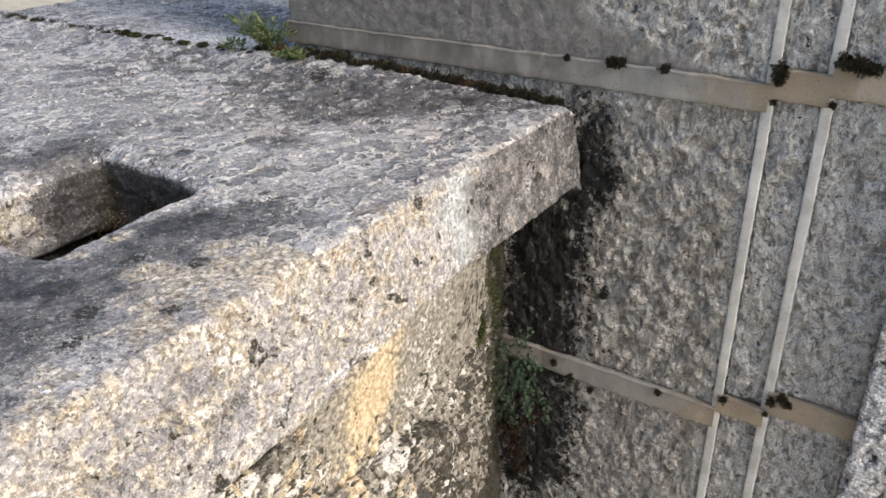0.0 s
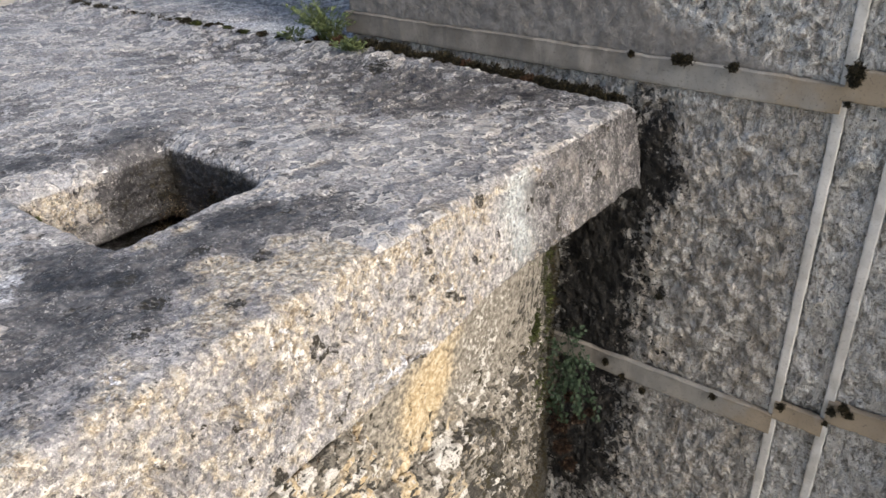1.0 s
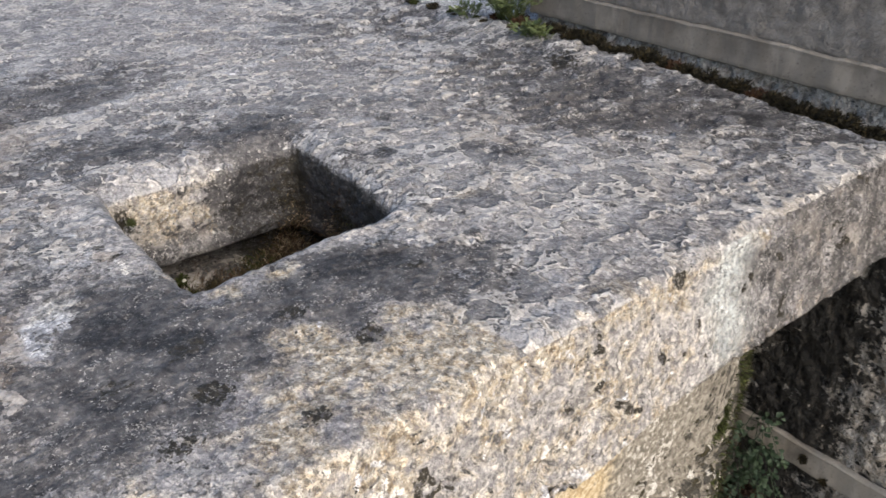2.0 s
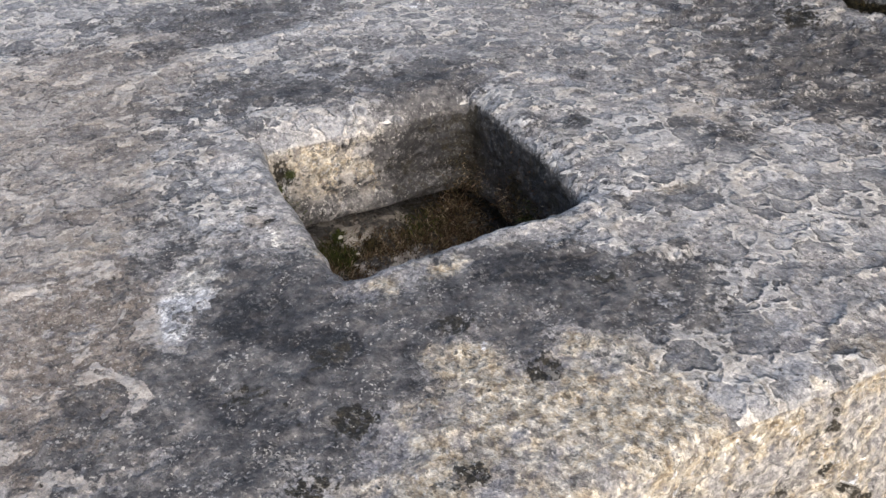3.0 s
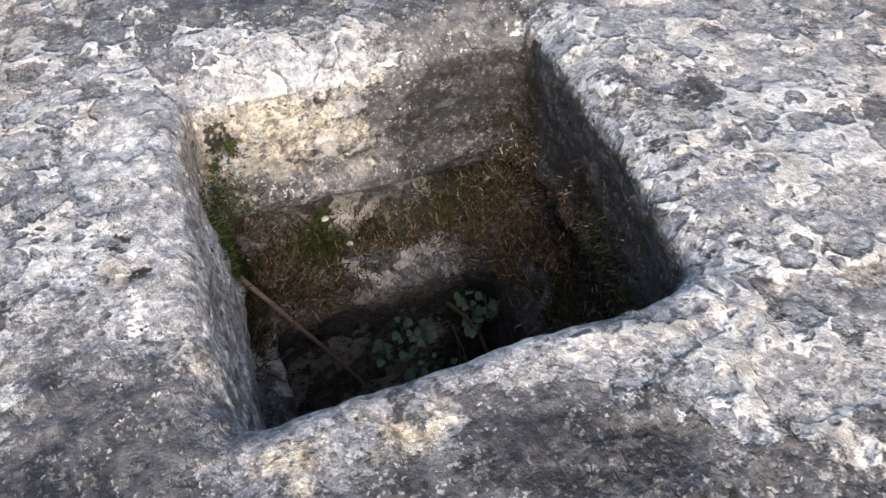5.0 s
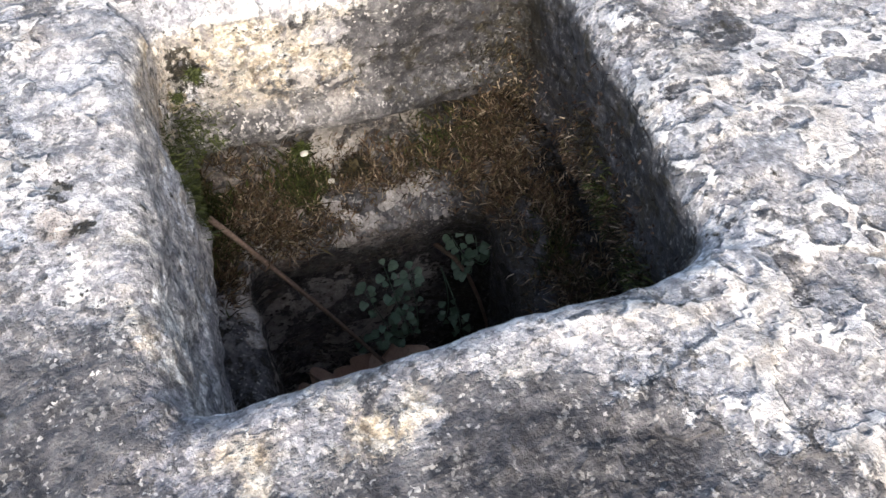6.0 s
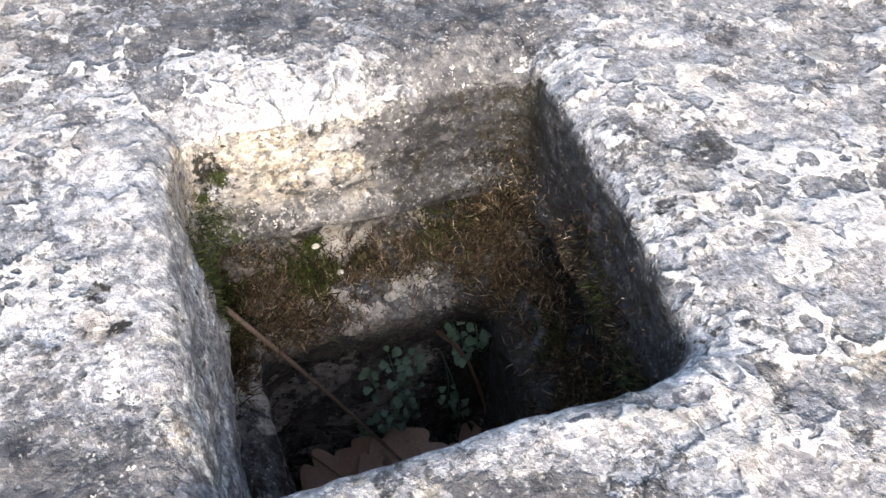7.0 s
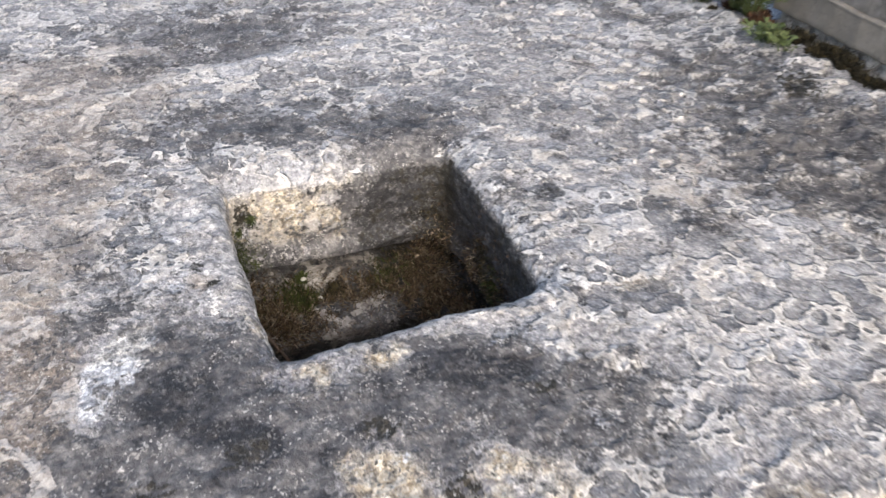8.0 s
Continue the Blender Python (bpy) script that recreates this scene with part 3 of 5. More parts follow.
def slab_relief(p):
    """Height of the weathered top, and its pit rims."""
    broad = 0.0045 * fbm(p, 3.2, 3, shift=1) + 0.0024 * fbm(p, 14, 3, shift=2)
    bent = p + 0.010 * np.column_stack([fbm(p, 45, 3, 0.6, 6), fbm(p, 45, 3, 0.6, 7), np.zeros(len(p))])
    flake = fbm(bent, 15, 3, 0.5, 11)
    scaly = np.clip(step(-0.60, -0.47, p[:, 1]) * 0.9 + step(-0.16, -0.26, p[:, 0]) * 0.7 * (0.5 + 0.5 * step(-0.78, -0.55, p[:, 1])) + step(0.0, -0.10, p[:, 0]) * 0.5 - 0.35 * step(0.10, 0.20, p[:, 0]) * step(-0.50, -0.60, p[:, 1]), 0.0, 1)
    pit, low = step(0.16, 0.21, flake), step(0.40, 0.46, flake)
    warped = p + 0.012 * np.column_stack([fbm(p, 28, 3, 0.6, 17), fbm(p, 28, 3, 0.6, 18), np.zeros(len(p))])
    d1, c1 = scoops(warped * (1.0, 0.85, 1), 0.019)
    d2, c2 = scoops(warped @ TURN + 3.3, 0.0115)
    d3, c3 = scoops(warped @ TURN.T + 7.1, 0.031)
    bowl = np.maximum.reduce([step(0.60, 0.42, d1) * (0.5 + 0.5 * c1) * step(0.52, 0.54, c1), 0.7 * step(0.60, 0.40, d2) * step(0.62, 0.64, c2), 0.95 * step(0.56, 0.46, d3) * step(0.74, 0.76, c3)])
    bowl *= scaly * (0.35 + 0.65 * step(-0.35, 0.25, fbm(p, 7, 2, shift=19)))
    grain = 0.0014 * fbm(p, 80, 2, 0.6, 12) + 0.0014 * np.abs(fbm(p, 45, 2, 0.6, 13))
    h = broad - (0.0020 + 0.0034 * step(-0.38, -0.16, p[:, 1])) * bowl - scaly * (0.0010 * pit + 0.0007 * low) + grain * (1.5 - 0.6 * scaly)
    line = p[:, 0] + 0.335 + 0.22 * (p[:, 1] + 0.74) + 0.035 * fbm(p, 9, 3, shift=21)
    rib = np.exp(-(line / 0.010) ** 2) * step(-0.25, -0.50, p[:, 1]) * step(-0.5, 0.1, fbm(p, 14, 3, shift=22))
    return h + 0.003 * rib, rib, bowl, np.clip(0.5 * pit * scaly + step(0.15, 0.5, bowl), 0, 1), scaly * (1 - 0.8 * step(0.15, 0.45, bowl)) + 0.25 * scaly * np.exp(-((bowl - 0.08) / 0.06) ** 2)


DARK_SPOTS = [(0.071, -0.580, 0.020, 0.030, 0.8), (0.088, -0.545, 0.026, 0.026, 0.7), (0.105, -0.60, 0.055, 0.10, 0.9), (0.155, -0.52, 0.050, 0.05, 0.75), (0.10, -0.72, 0.09, 0.06, 0.8), (0.15, -0.80, 0.10, 0.08, 0.65), (0.03, -0.700, 0.06, 0.035, 0.75), (-0.06, -0.745, 0.06, 0.045, 0.5), (-0.15, -0.745, 0.05, 0.05, 0.4), (0.02, -0.77, 0.08, 0.05, 0.4),
              (-0.448, -0.64, 0.10, 0.18, 0.65), (-0.26, -0.65, 0.06, 0.15, 0.5), (-0.185, -0.50, 0.040, 0.055, 0.9), (-0.22, -0.42, 0.06, 0.08, 0.3),
              (-0.177, -0.697, 0.010, 0.013, 0.8), (-0.06, -0.425, 0.012, 0.012, 0.9), (0.114, -0.466, 0.005, 0.008, 1.0), (0.02, -0.335, 0.028, 0.026, 0.5), (-0.08, -0.20, 0.14, 0.07, 0.35),
              (0.14, -0.06, 0.12, 0.03, 0.45), (-0.15, -0.12, 0.15, 0.07, 0.42), (-0.02, -0.22, 0.10, 0.06, 0.4), (0.02, -0.09, 0.14, 0.05, 0.4), (-0.40, -0.10, 0.15, 0.04, 0.3), (0.05, -0.14, 0.09, 0.05, 0.45), (-0.45, -0.22, 0.2, 0.1, 0.25),
              (-0.015, -0.352, 0.012, 0.016, 0.75), (-0.079, -0.355, 0.014, 0.012, 0.45), (-0.146, -0.375, 0.014, 0.014, 0.45), (-0.107, -0.435, 0.010, 0.012, 0.5), (-0.076, -0.448, 0.012, 0.010, 0.45), (-0.107, -0.389, 0.006, 0.008, 0.8),
              (-0.158, -0.437, 0.008, 0.008, 0.5), (-0.037, -0.449, 0.012, 0.009, 0.4), (0.053, -0.467, 0.010, 0.009, 0.5), (0.069, -0.471, 0.012, 0.010, 0.5), (0.033, -0.463, 0.003, 0.003, 1.0), (-0.224, -0.575, 0.018, 0.02, 0.6), (0.098, -0.688, 0.014, 0.012, 0.7), (0.149, -0.349, 0.007, 0.008, 0.7)]
TAN_SPOTS = [(0.059, -0.563, 0.007, 0.012, 0.7), (0.138, -0.644, 0.024, 0.022, 0.8), (0.166, -0.622, 0.030, 0.022, 0.8), (0.175, -0.575, 0.022, 0.028, 0.85), (0.207, -0.535, 0.030, 0.035, 0.85), (0.061, -0.599, 0.010, 0.015, 0.9), (0.047, -0.616, 0.010, 0.012, 0.8), (-0.071, -0.789, 0.014, 0.016, 0.9), (0.19, -0.65, 0.035, 0.05, 0.7), (0.205, -0.585, 0.03, 0.035, 0.65), (0.225, -0.62, 0.03, 0.12, 0.5), (0.23, -0.80, 0.04, 0.14, 0.4), (0.066, -0.650, 0.012, 0.014, 0.9), (0.070, -0.608, 0.010, 0.020, 0.8),
             (0.236, -0.45, 0.015, 0.16, 0.7), (0.062, -0.475, 0.02, 0.035, 0.4), (-0.067, -0.805, 0.016, 0.02, 0.9), (-0.15, -0.61, 0.02, 0.06, 0.7), (0.045, -0.395, 0.03, 0.06, 0.25), (0.052, -0.430, 0.018, 0.022, 0.8), (0.008, -0.420, 0.012, 0.010, 0.5), (-0.031, -0.672, 0.010, 0.014, 0.7), (0.006, -0.672, 0.012, 0.012, 0.6), (-0.087, -0.750, 0.010, 0.012, 0.6)]
PALE_SPOTS = [(0.019, -0.752, 0.016, 0.020, 0.9), (0.001, -0.740, 0.020, 0.018, 0.6), (-0.075, -0.660, 0.020, 0.010, 0.7), (0.081, -0.530, 0.012, 0.020, 0.6), (-0.361, -0.43, 0.012, 0.06, 0.5), (-0.355, -0.66, 0.010, 0.08, 0.6), (-0.175, -0.600, 0.020, 0.040, 0.25), (-0.091, -0.75, 0.05, 0.025, 0.45), (0.046, -0.768, 0.020, 0.016, 0.8), (0.045, -0.49, 0.03, 0.03, 0.5), (0.10, -0.50, 0.05, 0.025, 0.4), (-0.05, -0.715, 0.05, 0.03, 0.45), (-0.25, -0.80, 0.10, 0.12, 0.35), (-0.42, -0.43, 0.10, 0.10, 0.4), (0.013, -0.745, 0.018, 0.02, 0.5),
              (-0.005, -0.446, 0.018, 0.012, 0.8), (0.015, -0.430, 0.020, 0.011, 0.9), (-0.004, -0.420, 0.010, 0.008, 0.7), (-0.181, -0.435, 0.020, 0.018, 0.7), (-0.153, -0.454, 0.012, 0.014, 0.7), (-0.199, -0.558, 0.022, 0.03, 0.4), (-0.205, -0.614, 0.017, 0.016, 0.6),
              (-0.110, -0.715, 0.03, 0.018, 0.5), (-0.078, -0.678, 0.022, 0.010, 0.6), (0.068, -0.371, 0.008, 0.035, 0.7), (0.207, -0.388, 0.012, 0.03, 0.6), (-0.059, -0.459, 0.02, 0.008, 0.5), (-0.345, -0.700, 0.012, 0.04, 0.5)]
BROWN_SPOTS = [(-0.36, -0.74, 0.10, 0.10, 0.75), (-0.30, -0.86, 0.12, 0.08, 0.8), (-0.02, -0.83, 0.08, 0.06, 0.9), (0.08, -0.84, 0.07, 0.06, 0.7), (-0.17, -0.82, 0.11, 0.08, 0.9), (-0.05, -0.30, 0.09, 0.05, 0.45), (-0.045, -0.692, 0.010, 0.012, 0.9), (-0.158, -0.699, 0.010, 0.012, 0.8), (-0.12, -0.791, 0.05, 0.04, 0.6), (0.038, -0.798, 0.05, 0.03, 0.6), (-0.233, -0.773, 0.08, 0.05, 0.6)]
MOSS_SPOTS = [(0.106, -0.692, 0.010, 0.012, 0.8), (0.155, -0.703, 0.010, 0.012, 0.8), (0.166, -0.597, 0.010, 0.012, 0.8), (0.115, -0.625, 0.010, 0.012, 0.8), (0.211, -0.665, 0.010, 0.012, 0.8), (0.112, -0.741, 0.010, 0.012, 0.8), (0.185, -0.733, 0.010, 0.012, 0.8), (0.157, -0.700, 0.010, 0.012, 0.8), (-0.150, -0.085, 0.030, 0.022, 0.9), (0.10, -0.030, 0.15, 0.006, 0.5), (0.02, -0.028, 0.1, 0.010, 0.5), (0.170, -0.600, 0.008, 0.010, 0.7), (0.125, -0.527, 0.008, 0.011, 0.6), (0.190, -0.14, 0.03, 0.02, 0.45), (-0.062, -0.694, 0.008, 0.007, 0.8), (-0.060, -0.423, 0.008, 0.008, 0.6), (-0.042, -0.686, 0.006, 0.006, 0.7)]


def slab_colours(p, where, rib, pit, scaly):
    """The patch and crust attributes; where: 0 the top, 1 the free side, 2 inside the hole."""
    n = fbm(p, 9, 4, 0.6, 31)
    dark = patches(p, DARK_SPOTS, 0.045) * (1 + 0.55 * fbm(p, 26, 3, 0.6, 36)) + 0.25 * n - 0.12 + (0.36 + 0.2 * step(-0.34, -0.14, p[:, 1])) * pit * (0.7 + n)
    tan, pale, brown, moss = patches(p, TAN_SPOTS) * (0.75 + 0.9 * fbm(p, 26, 3, 0.6, 35)), patches(p, PALE_SPOTS, 0.012), patches(p, BROWN_SPOTS), patches(p, MOSS_SPOTS, 0.012)
    pale += 1.3 * rib + 0.35 * np.clip(fbm(p, 12, 3, 0.6, 33), 0, 1) - 0.15 * pit
    dark *= 1 - 0.8 * np.clip(tan + rib + 0.6 * pale, 0, 1)
    side, inside = where == 1, where == 2
    # the free side is cleaner, warm near the arris, with one pale run of lime; grey by the corner, where the wall's
    # shade is painted in
    run = np.exp(-(((p[:, 1] + 0.310 + 0.010 * np.sin(p[:, 2] * 60) + 0.25 * (0.99 - p[:, 2])) / 0.025) ** 2)) * (0.62 + 0.5 * fbm(p * (1, 1, 0.3), 60, 3, shift=41))
    lime = np.where(side, np.clip(1.5 * run, 0, 1), 0) * step(0.875, 0.93, p[:, 2] + 0.02 * n)
    dark = np.where(side, 0.14 + 0.50 * step(-0.37, -0.25, p[:, 1]) + 0.55 * fbm(p, 90, 3, 0.65, 48), dark)
    tan = np.where(side, 0.24 * step(-0.25, -0.45, p[:, 1]) + 0.18 - 0.28 * step(-0.30, -0.22, p[:, 1]) + 0.15 * n - 0.6 * fbm(p, 110, 2, 0.6, 47), tan)
    speck = fbm(p, 120, 2, 0.6, 46)
    pale = np.where(side, 0.12 * step(-0.35, -0.6, p[:, 1]) - 0.05 + 0.6 * speck + 0.25 * run + 0.35 * np.exp(-((p[:, 2] - 0.885) / 0.006) ** 2) * step(-0.20, -0.32, p[:, 1]), pale)
    brown = np.where(side, 0.16 + 0.12 * step(-0.40, -0.28, p[:, 1]), brown)
    # pits of the side: their inner shade painted near-black through the moss value
    moss = np.where(side, 0.95 * step(0.29, 0.38, fbm(p, 34, 3, shift=44)) * (p[:, 1] < -0.1), moss)
    arris = np.exp(-((p[:, 2] - 0.992) / 0.008) ** 2 - ((p[:, 0] - 0.245) / 0.012) ** 2) * step(-0.20, -0.30, p[:, 1])
    tan, dark = tan + 0.3 * arris, dark * (1 - arris)
    scaly = np.where(side, -0.45 + 0.5 * n, scaly)
    # in the hole: a clean warm part and a dark wet part of the far side, darker towards its bottom; flanks have light
    # painted in: right near-black for shade, left pale
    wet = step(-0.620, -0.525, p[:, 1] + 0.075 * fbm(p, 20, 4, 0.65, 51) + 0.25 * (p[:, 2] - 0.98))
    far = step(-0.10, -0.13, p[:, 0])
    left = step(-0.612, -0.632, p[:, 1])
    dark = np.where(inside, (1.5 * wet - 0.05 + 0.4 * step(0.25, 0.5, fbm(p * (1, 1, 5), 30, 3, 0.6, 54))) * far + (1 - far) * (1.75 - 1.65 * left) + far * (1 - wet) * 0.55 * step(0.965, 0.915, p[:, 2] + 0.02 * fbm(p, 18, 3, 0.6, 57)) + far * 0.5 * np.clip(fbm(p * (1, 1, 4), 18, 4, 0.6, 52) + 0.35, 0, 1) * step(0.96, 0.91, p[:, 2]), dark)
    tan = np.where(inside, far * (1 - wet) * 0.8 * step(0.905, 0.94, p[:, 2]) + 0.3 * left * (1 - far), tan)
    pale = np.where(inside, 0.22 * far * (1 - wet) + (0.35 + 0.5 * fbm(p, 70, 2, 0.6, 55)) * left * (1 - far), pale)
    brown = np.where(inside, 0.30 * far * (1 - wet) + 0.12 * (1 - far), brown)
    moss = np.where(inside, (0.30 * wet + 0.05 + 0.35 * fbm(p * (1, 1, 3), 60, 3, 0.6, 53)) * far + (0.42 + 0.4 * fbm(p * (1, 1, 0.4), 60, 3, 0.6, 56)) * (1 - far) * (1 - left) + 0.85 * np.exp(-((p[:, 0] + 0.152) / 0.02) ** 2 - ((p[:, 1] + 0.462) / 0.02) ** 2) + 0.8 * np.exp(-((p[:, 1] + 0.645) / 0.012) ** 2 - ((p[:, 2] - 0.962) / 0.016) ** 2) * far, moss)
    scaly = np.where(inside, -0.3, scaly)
    return np.column_stack([dark, tan, pale]), np.column_stack([scaly, brown, moss, lime])


def pierced(us, vs, hole, lip, depth, top, flare, rings):
    """A sheet with a four-cornered hole whose sides go down from a rounded lip.
    Returns points, faces and which of them lie in the hole."""
    us, vs = np.array(us), np.array(vs)
    far_x, near_x = (hole[0][0] + hole[1][0]) / 2, (hole[2][0] + hole[3][0]) / 2
    left_y, right_y = (hole[0][1] + hole[3][1]) / 2, (hole[1][1] + hole[2][1]) / 2
    i0, i1 = np.abs(us - far_x).argmin(), np.abs(us - near_x).argmin()
    j0, j1 = np.abs(vs - left_y).argmin(), np.abs(vs - right_y).argmin()
    u, v = np.meshgrid(us, vs, indexing="ij")
    u, v = u.ravel(), v.ravel()
    a, b = np.clip((u - us[i0]) / (us[i1] - us[i0]), 0, 1), np.clip((v - vs[j0]) / (vs[j1] - vs[j0]), 0, 1)
    ru, rv = us[i0] + a * (us[i1] - us[i0]), vs[j0] + b * (vs[j1] - vs[j0])
    gap_u, gap_v = u - ru, v - rv
    gap = np.hypot(gap_u, gap_v)
    fade = np.exp(-(gap / 0.06) ** 2)
    tu = (1 - a) * ((1 - b) * hole[0][0] + b * hole[1][0]) + a * ((1 - b) * hole[3][0] + b * hole[2][0])
    tv = (1 - a) * ((1 - b) * hole[0][1] + b * hole[1][1]) + a * ((1 - b) * hole[3][1] + b * hole[2][1])
    flat = np.column_stack([u, v, np.zeros(len(u))])
    x = u + fade * (tu - ru) + fade * 0.0045 * fbm(flat, 26, 2, shift=61)
    y = v + fade * (tv - rv) + fade * 0.0045 * fbm(flat, 26, 2, shift=62)
    # worn corners
    cx, cy = sum(h[0] for h in hole) / 4, sum(h[1] for h in hole) / 4
    for hx, hy in hole:
        near = 0.0045 * np.exp(-((x - hx) ** 2 + (y - hy) ** 2) / 0.011 ** 2)
        x, y = x + near * np.sign(cx - hx), y + near * np.sign(cy - hy)
    far_r, near_r, left_r, right_r = lip
    wu = np.abs(gap_u) + 1e-6 * ((a < 1e-9) | (a > 1 - 1e-9)) + 1e-12
    wv = np.abs(gap_v) + 1e-6 * ((b < 1e-9) | (b > 1 - 1e-9)) + 1e-12
    r = (np.where(a < 0.5, far_r, near_r) * wu + np.where(b < 0.5, left_r, right_r) * wv) / (wu + wv)
    drop = r * (1 - np.clip(gap / (2.6 * r), 0, 1)) ** 2
    inside = (u > us[i0] + 1e-6) & (u < us[i1] - 1e-6) & (v > vs[j0] + 1e-6) & (v < vs[j1] - 1e-6)
    nu, nv = len(us), len(vs)
    keep = np.ones((nu - 1, nv - 1), bool)
    keep[i0:i1, j0:j1] = False
    faces = grid_faces(nu, nv, keep)
    loop = [i * nv + j0 for i in range(i0, i1)] + [i1 * nv + j for j in range(j0, j1)] + [i * nv + j1 for i in range(i1, i0, -1)] + [i0 * nv + j for j in range(j1, j0, -1)]
    return u, v, x, y, drop, inside, faces, np.array(loop)


def hole_sides(ring, first, rings, depth, bulge):
    """Rings of points down from the loop of a hole, and their faces. bulge(p, k): how far each stands out of the side."""
    centre = ring.mean(0)
    ahead, back = np.roll(ring, -3, 0), np.roll(ring, 3, 0)
    way = ahead - back
    out = np.column_stack([way[:, 1], -way[:, 0], np.zeros(len(ring))])
    for _ in range(40):
        out = (np.roll(out, 1, 0) + out + np.roll(out, -1, 0)) / 3
    out /= np.linalg.norm(out, axis=1)[:, None]
    if (out * (ring - centre)).sum() < 0:
        out = -out
    rows = []
    soft = ring.copy()
    for _ in range(30):
        soft = (np.roll(soft, 1, 0) + soft + np.roll(soft, -1, 0)) / 3
    for i in range(1, rings + 1):
        k = i / rings
        p = ring + (soft - ring) * min(1, i / 6)
        p[:, 2] = ring[:, 2] * (1 - k) + (ring[:, 2].mean() - depth) * k if depth < 0.12 else ring[:, 2] - depth * k
        p -= out * (bulge(p, k) + 0.0034 * (1 - math.exp(-k * depth / 0.003)))[:, None]
        rows.append(p)
    m = len(ring)
    return np.vstack(rows), m, out


def ring_faces(loop, first, rings):
    m = len(loop)
    faces = []
    upper = loop
    for i in range(rings):
        lower = first + i * m + np.arange(m)
        faces.append(np.column_stack([upper, np.roll(upper, -1), np.roll(lower, -1), lower]))
        upper = lower
    return np.vstack(faces)


def skirt(nu, nv, p, low, sides):
    """Sides that go straight down from chosen borders of a sheet: its ring, points and faces."""
    runs = {"near": [i * nv for i in range(nu)], "end": [(nu - 1) * nv + j for j in range(nv)], "back": [i * nv + nv - 1 for i in range(nu - 1, -1, -1)], "start": list(range(nv - 1, -1, -1))}
    points, faces, source, first = [], [], [], len(p)
    for key in sides:
        run = runs[key]
        q = p[run].copy()
        q[:, 2] = low
        points.append(q)
        source += run
        faces += [[run[a + 1], run[a], first + a, first + a + 1] for a in range(len(run) - 1)]
        first += len(run)
    return np.vstack(points), faces, source


def build_slab():
    us = graded(-0.26, -1.25, 0.0024, 0.012)[:0:-1] + graded(-0.26, SLAB_EDGE + 0.19, 0.0022, 0.0022)
    vs = graded(-0.86, -1.25, 0.0024, 0.012)[:0:-1] + graded(-0.86, -0.25, 0.0022, 0.0022) + graded(-0.25, -0.020, 0.0022, 0.004)[1:]
    u, v, x, y, drop, inside, faces, loop = pierced(us, vs, HOLE, (0.014, 0.004, 0.003, 0.008), 0.1, SLAB_TOP, 0, 46)
    px, pz, nx, nz = side_profile(u, v)
    x = x - u + px
    # the back edge by the paving slab steps back past the wall's end
    flat = np.column_stack([u, y, np.zeros(len(u))])
    h, rib, bowl, pit, scaly = slab_relief(flat)
    on_side = px - u < -0.002
    back_edge = step(-0.035, -0.022, v)
    solid = np.column_stack([px, y, pz])
    rough_side = 0.0045 * fbm(solid, 22, 4, 0.6, 71) + 0.0030 * fbm(solid, 80, 3, 0.65, 72)
    pits = 0.008 * step(0.29, 0.40, fbm(solid, 34, 3, shift=44)) * (y < -0.1)
    h = np.where(on_side, rough_side - pits, h * np.clip(drop * 0 + 1, 0, 1))
    wave = 0.008 * fbm(flat * (0, 1, 0), 6, 3, shift=75) * step(0.0, 0.05, u - 0.15)
    p = np.column_stack([x + nx * h + wave, y - 0.038 * back_edge * step(-0.29, -0.33, u), SLAB_TOP + pz + nz * h - drop - (0.010 + 0.016 * step(-0.29, -0.36, u)) * back_edge])
    # the bed dips a little to the near left
    p[:, 2] += 0.020 * step(-0.13, -0.02, y) * step(0.22, -0.25, x)
    p[:, 2] += 0.012 * step(-0.75, -0.40, y) * step(-0.5, 0.0, x) - 0.006
    where = np.where(on_side, 1, 0)
    patch, crust = slab_colours(p, where, rib, pit, scaly)
    patch = np.column_stack([patch, bowl * (where == 0)])

    def bulge(q, k):
        far = step(-0.10, -0.14, q[:, 0])
        strata = (1.25 - 0.25 * far) * (0.0035 * fbm(q * (1, 1, 2.6), 26, 4, 0.6, 81) + 0.0014 * fbm(q, 80, 2, 0.6, 82))
        lip = 0.006 * np.exp(-((k - 0.80) / 0.10) ** 2) * far - 0.016 * step(0.86, 1.0, np.full(len(q), k))
        left = step(-0.625, -0.645, q[:, 1])
        layers = 0.0060 * fbm(q * (1, 0.7, 7), 13, 4, 0.6, 83) * far * step(0.40, 0.70, np.full(len(q), k)) * step(-0.66, -0.50, q[:, 1])
        return strata * step(0, 0.1, np.full(len(q), k)) + layers + lip + (0.011 * left - 0.006 * (1 - left)) * k * (1 - far)
    rings = 46
    wallp, m, _ = hole_sides(p[loop], len(p), rings, 0.098, bulge)
    zero = np.zeros(len(wallp))
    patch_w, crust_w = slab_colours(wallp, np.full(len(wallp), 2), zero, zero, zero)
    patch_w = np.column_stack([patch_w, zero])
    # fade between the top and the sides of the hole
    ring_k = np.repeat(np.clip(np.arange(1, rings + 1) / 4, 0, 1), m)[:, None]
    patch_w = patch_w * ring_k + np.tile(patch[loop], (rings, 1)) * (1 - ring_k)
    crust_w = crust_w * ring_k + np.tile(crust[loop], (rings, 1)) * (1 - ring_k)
    all_faces = np.vstack([faces[:, ::1], ring_faces(loop, len(p), rings)]).tolist()
    full = np.vstack([p, wallp])
    more, sides, source = skirt(len(us), len(vs), full, 0.891, ("near", "back", "start"))
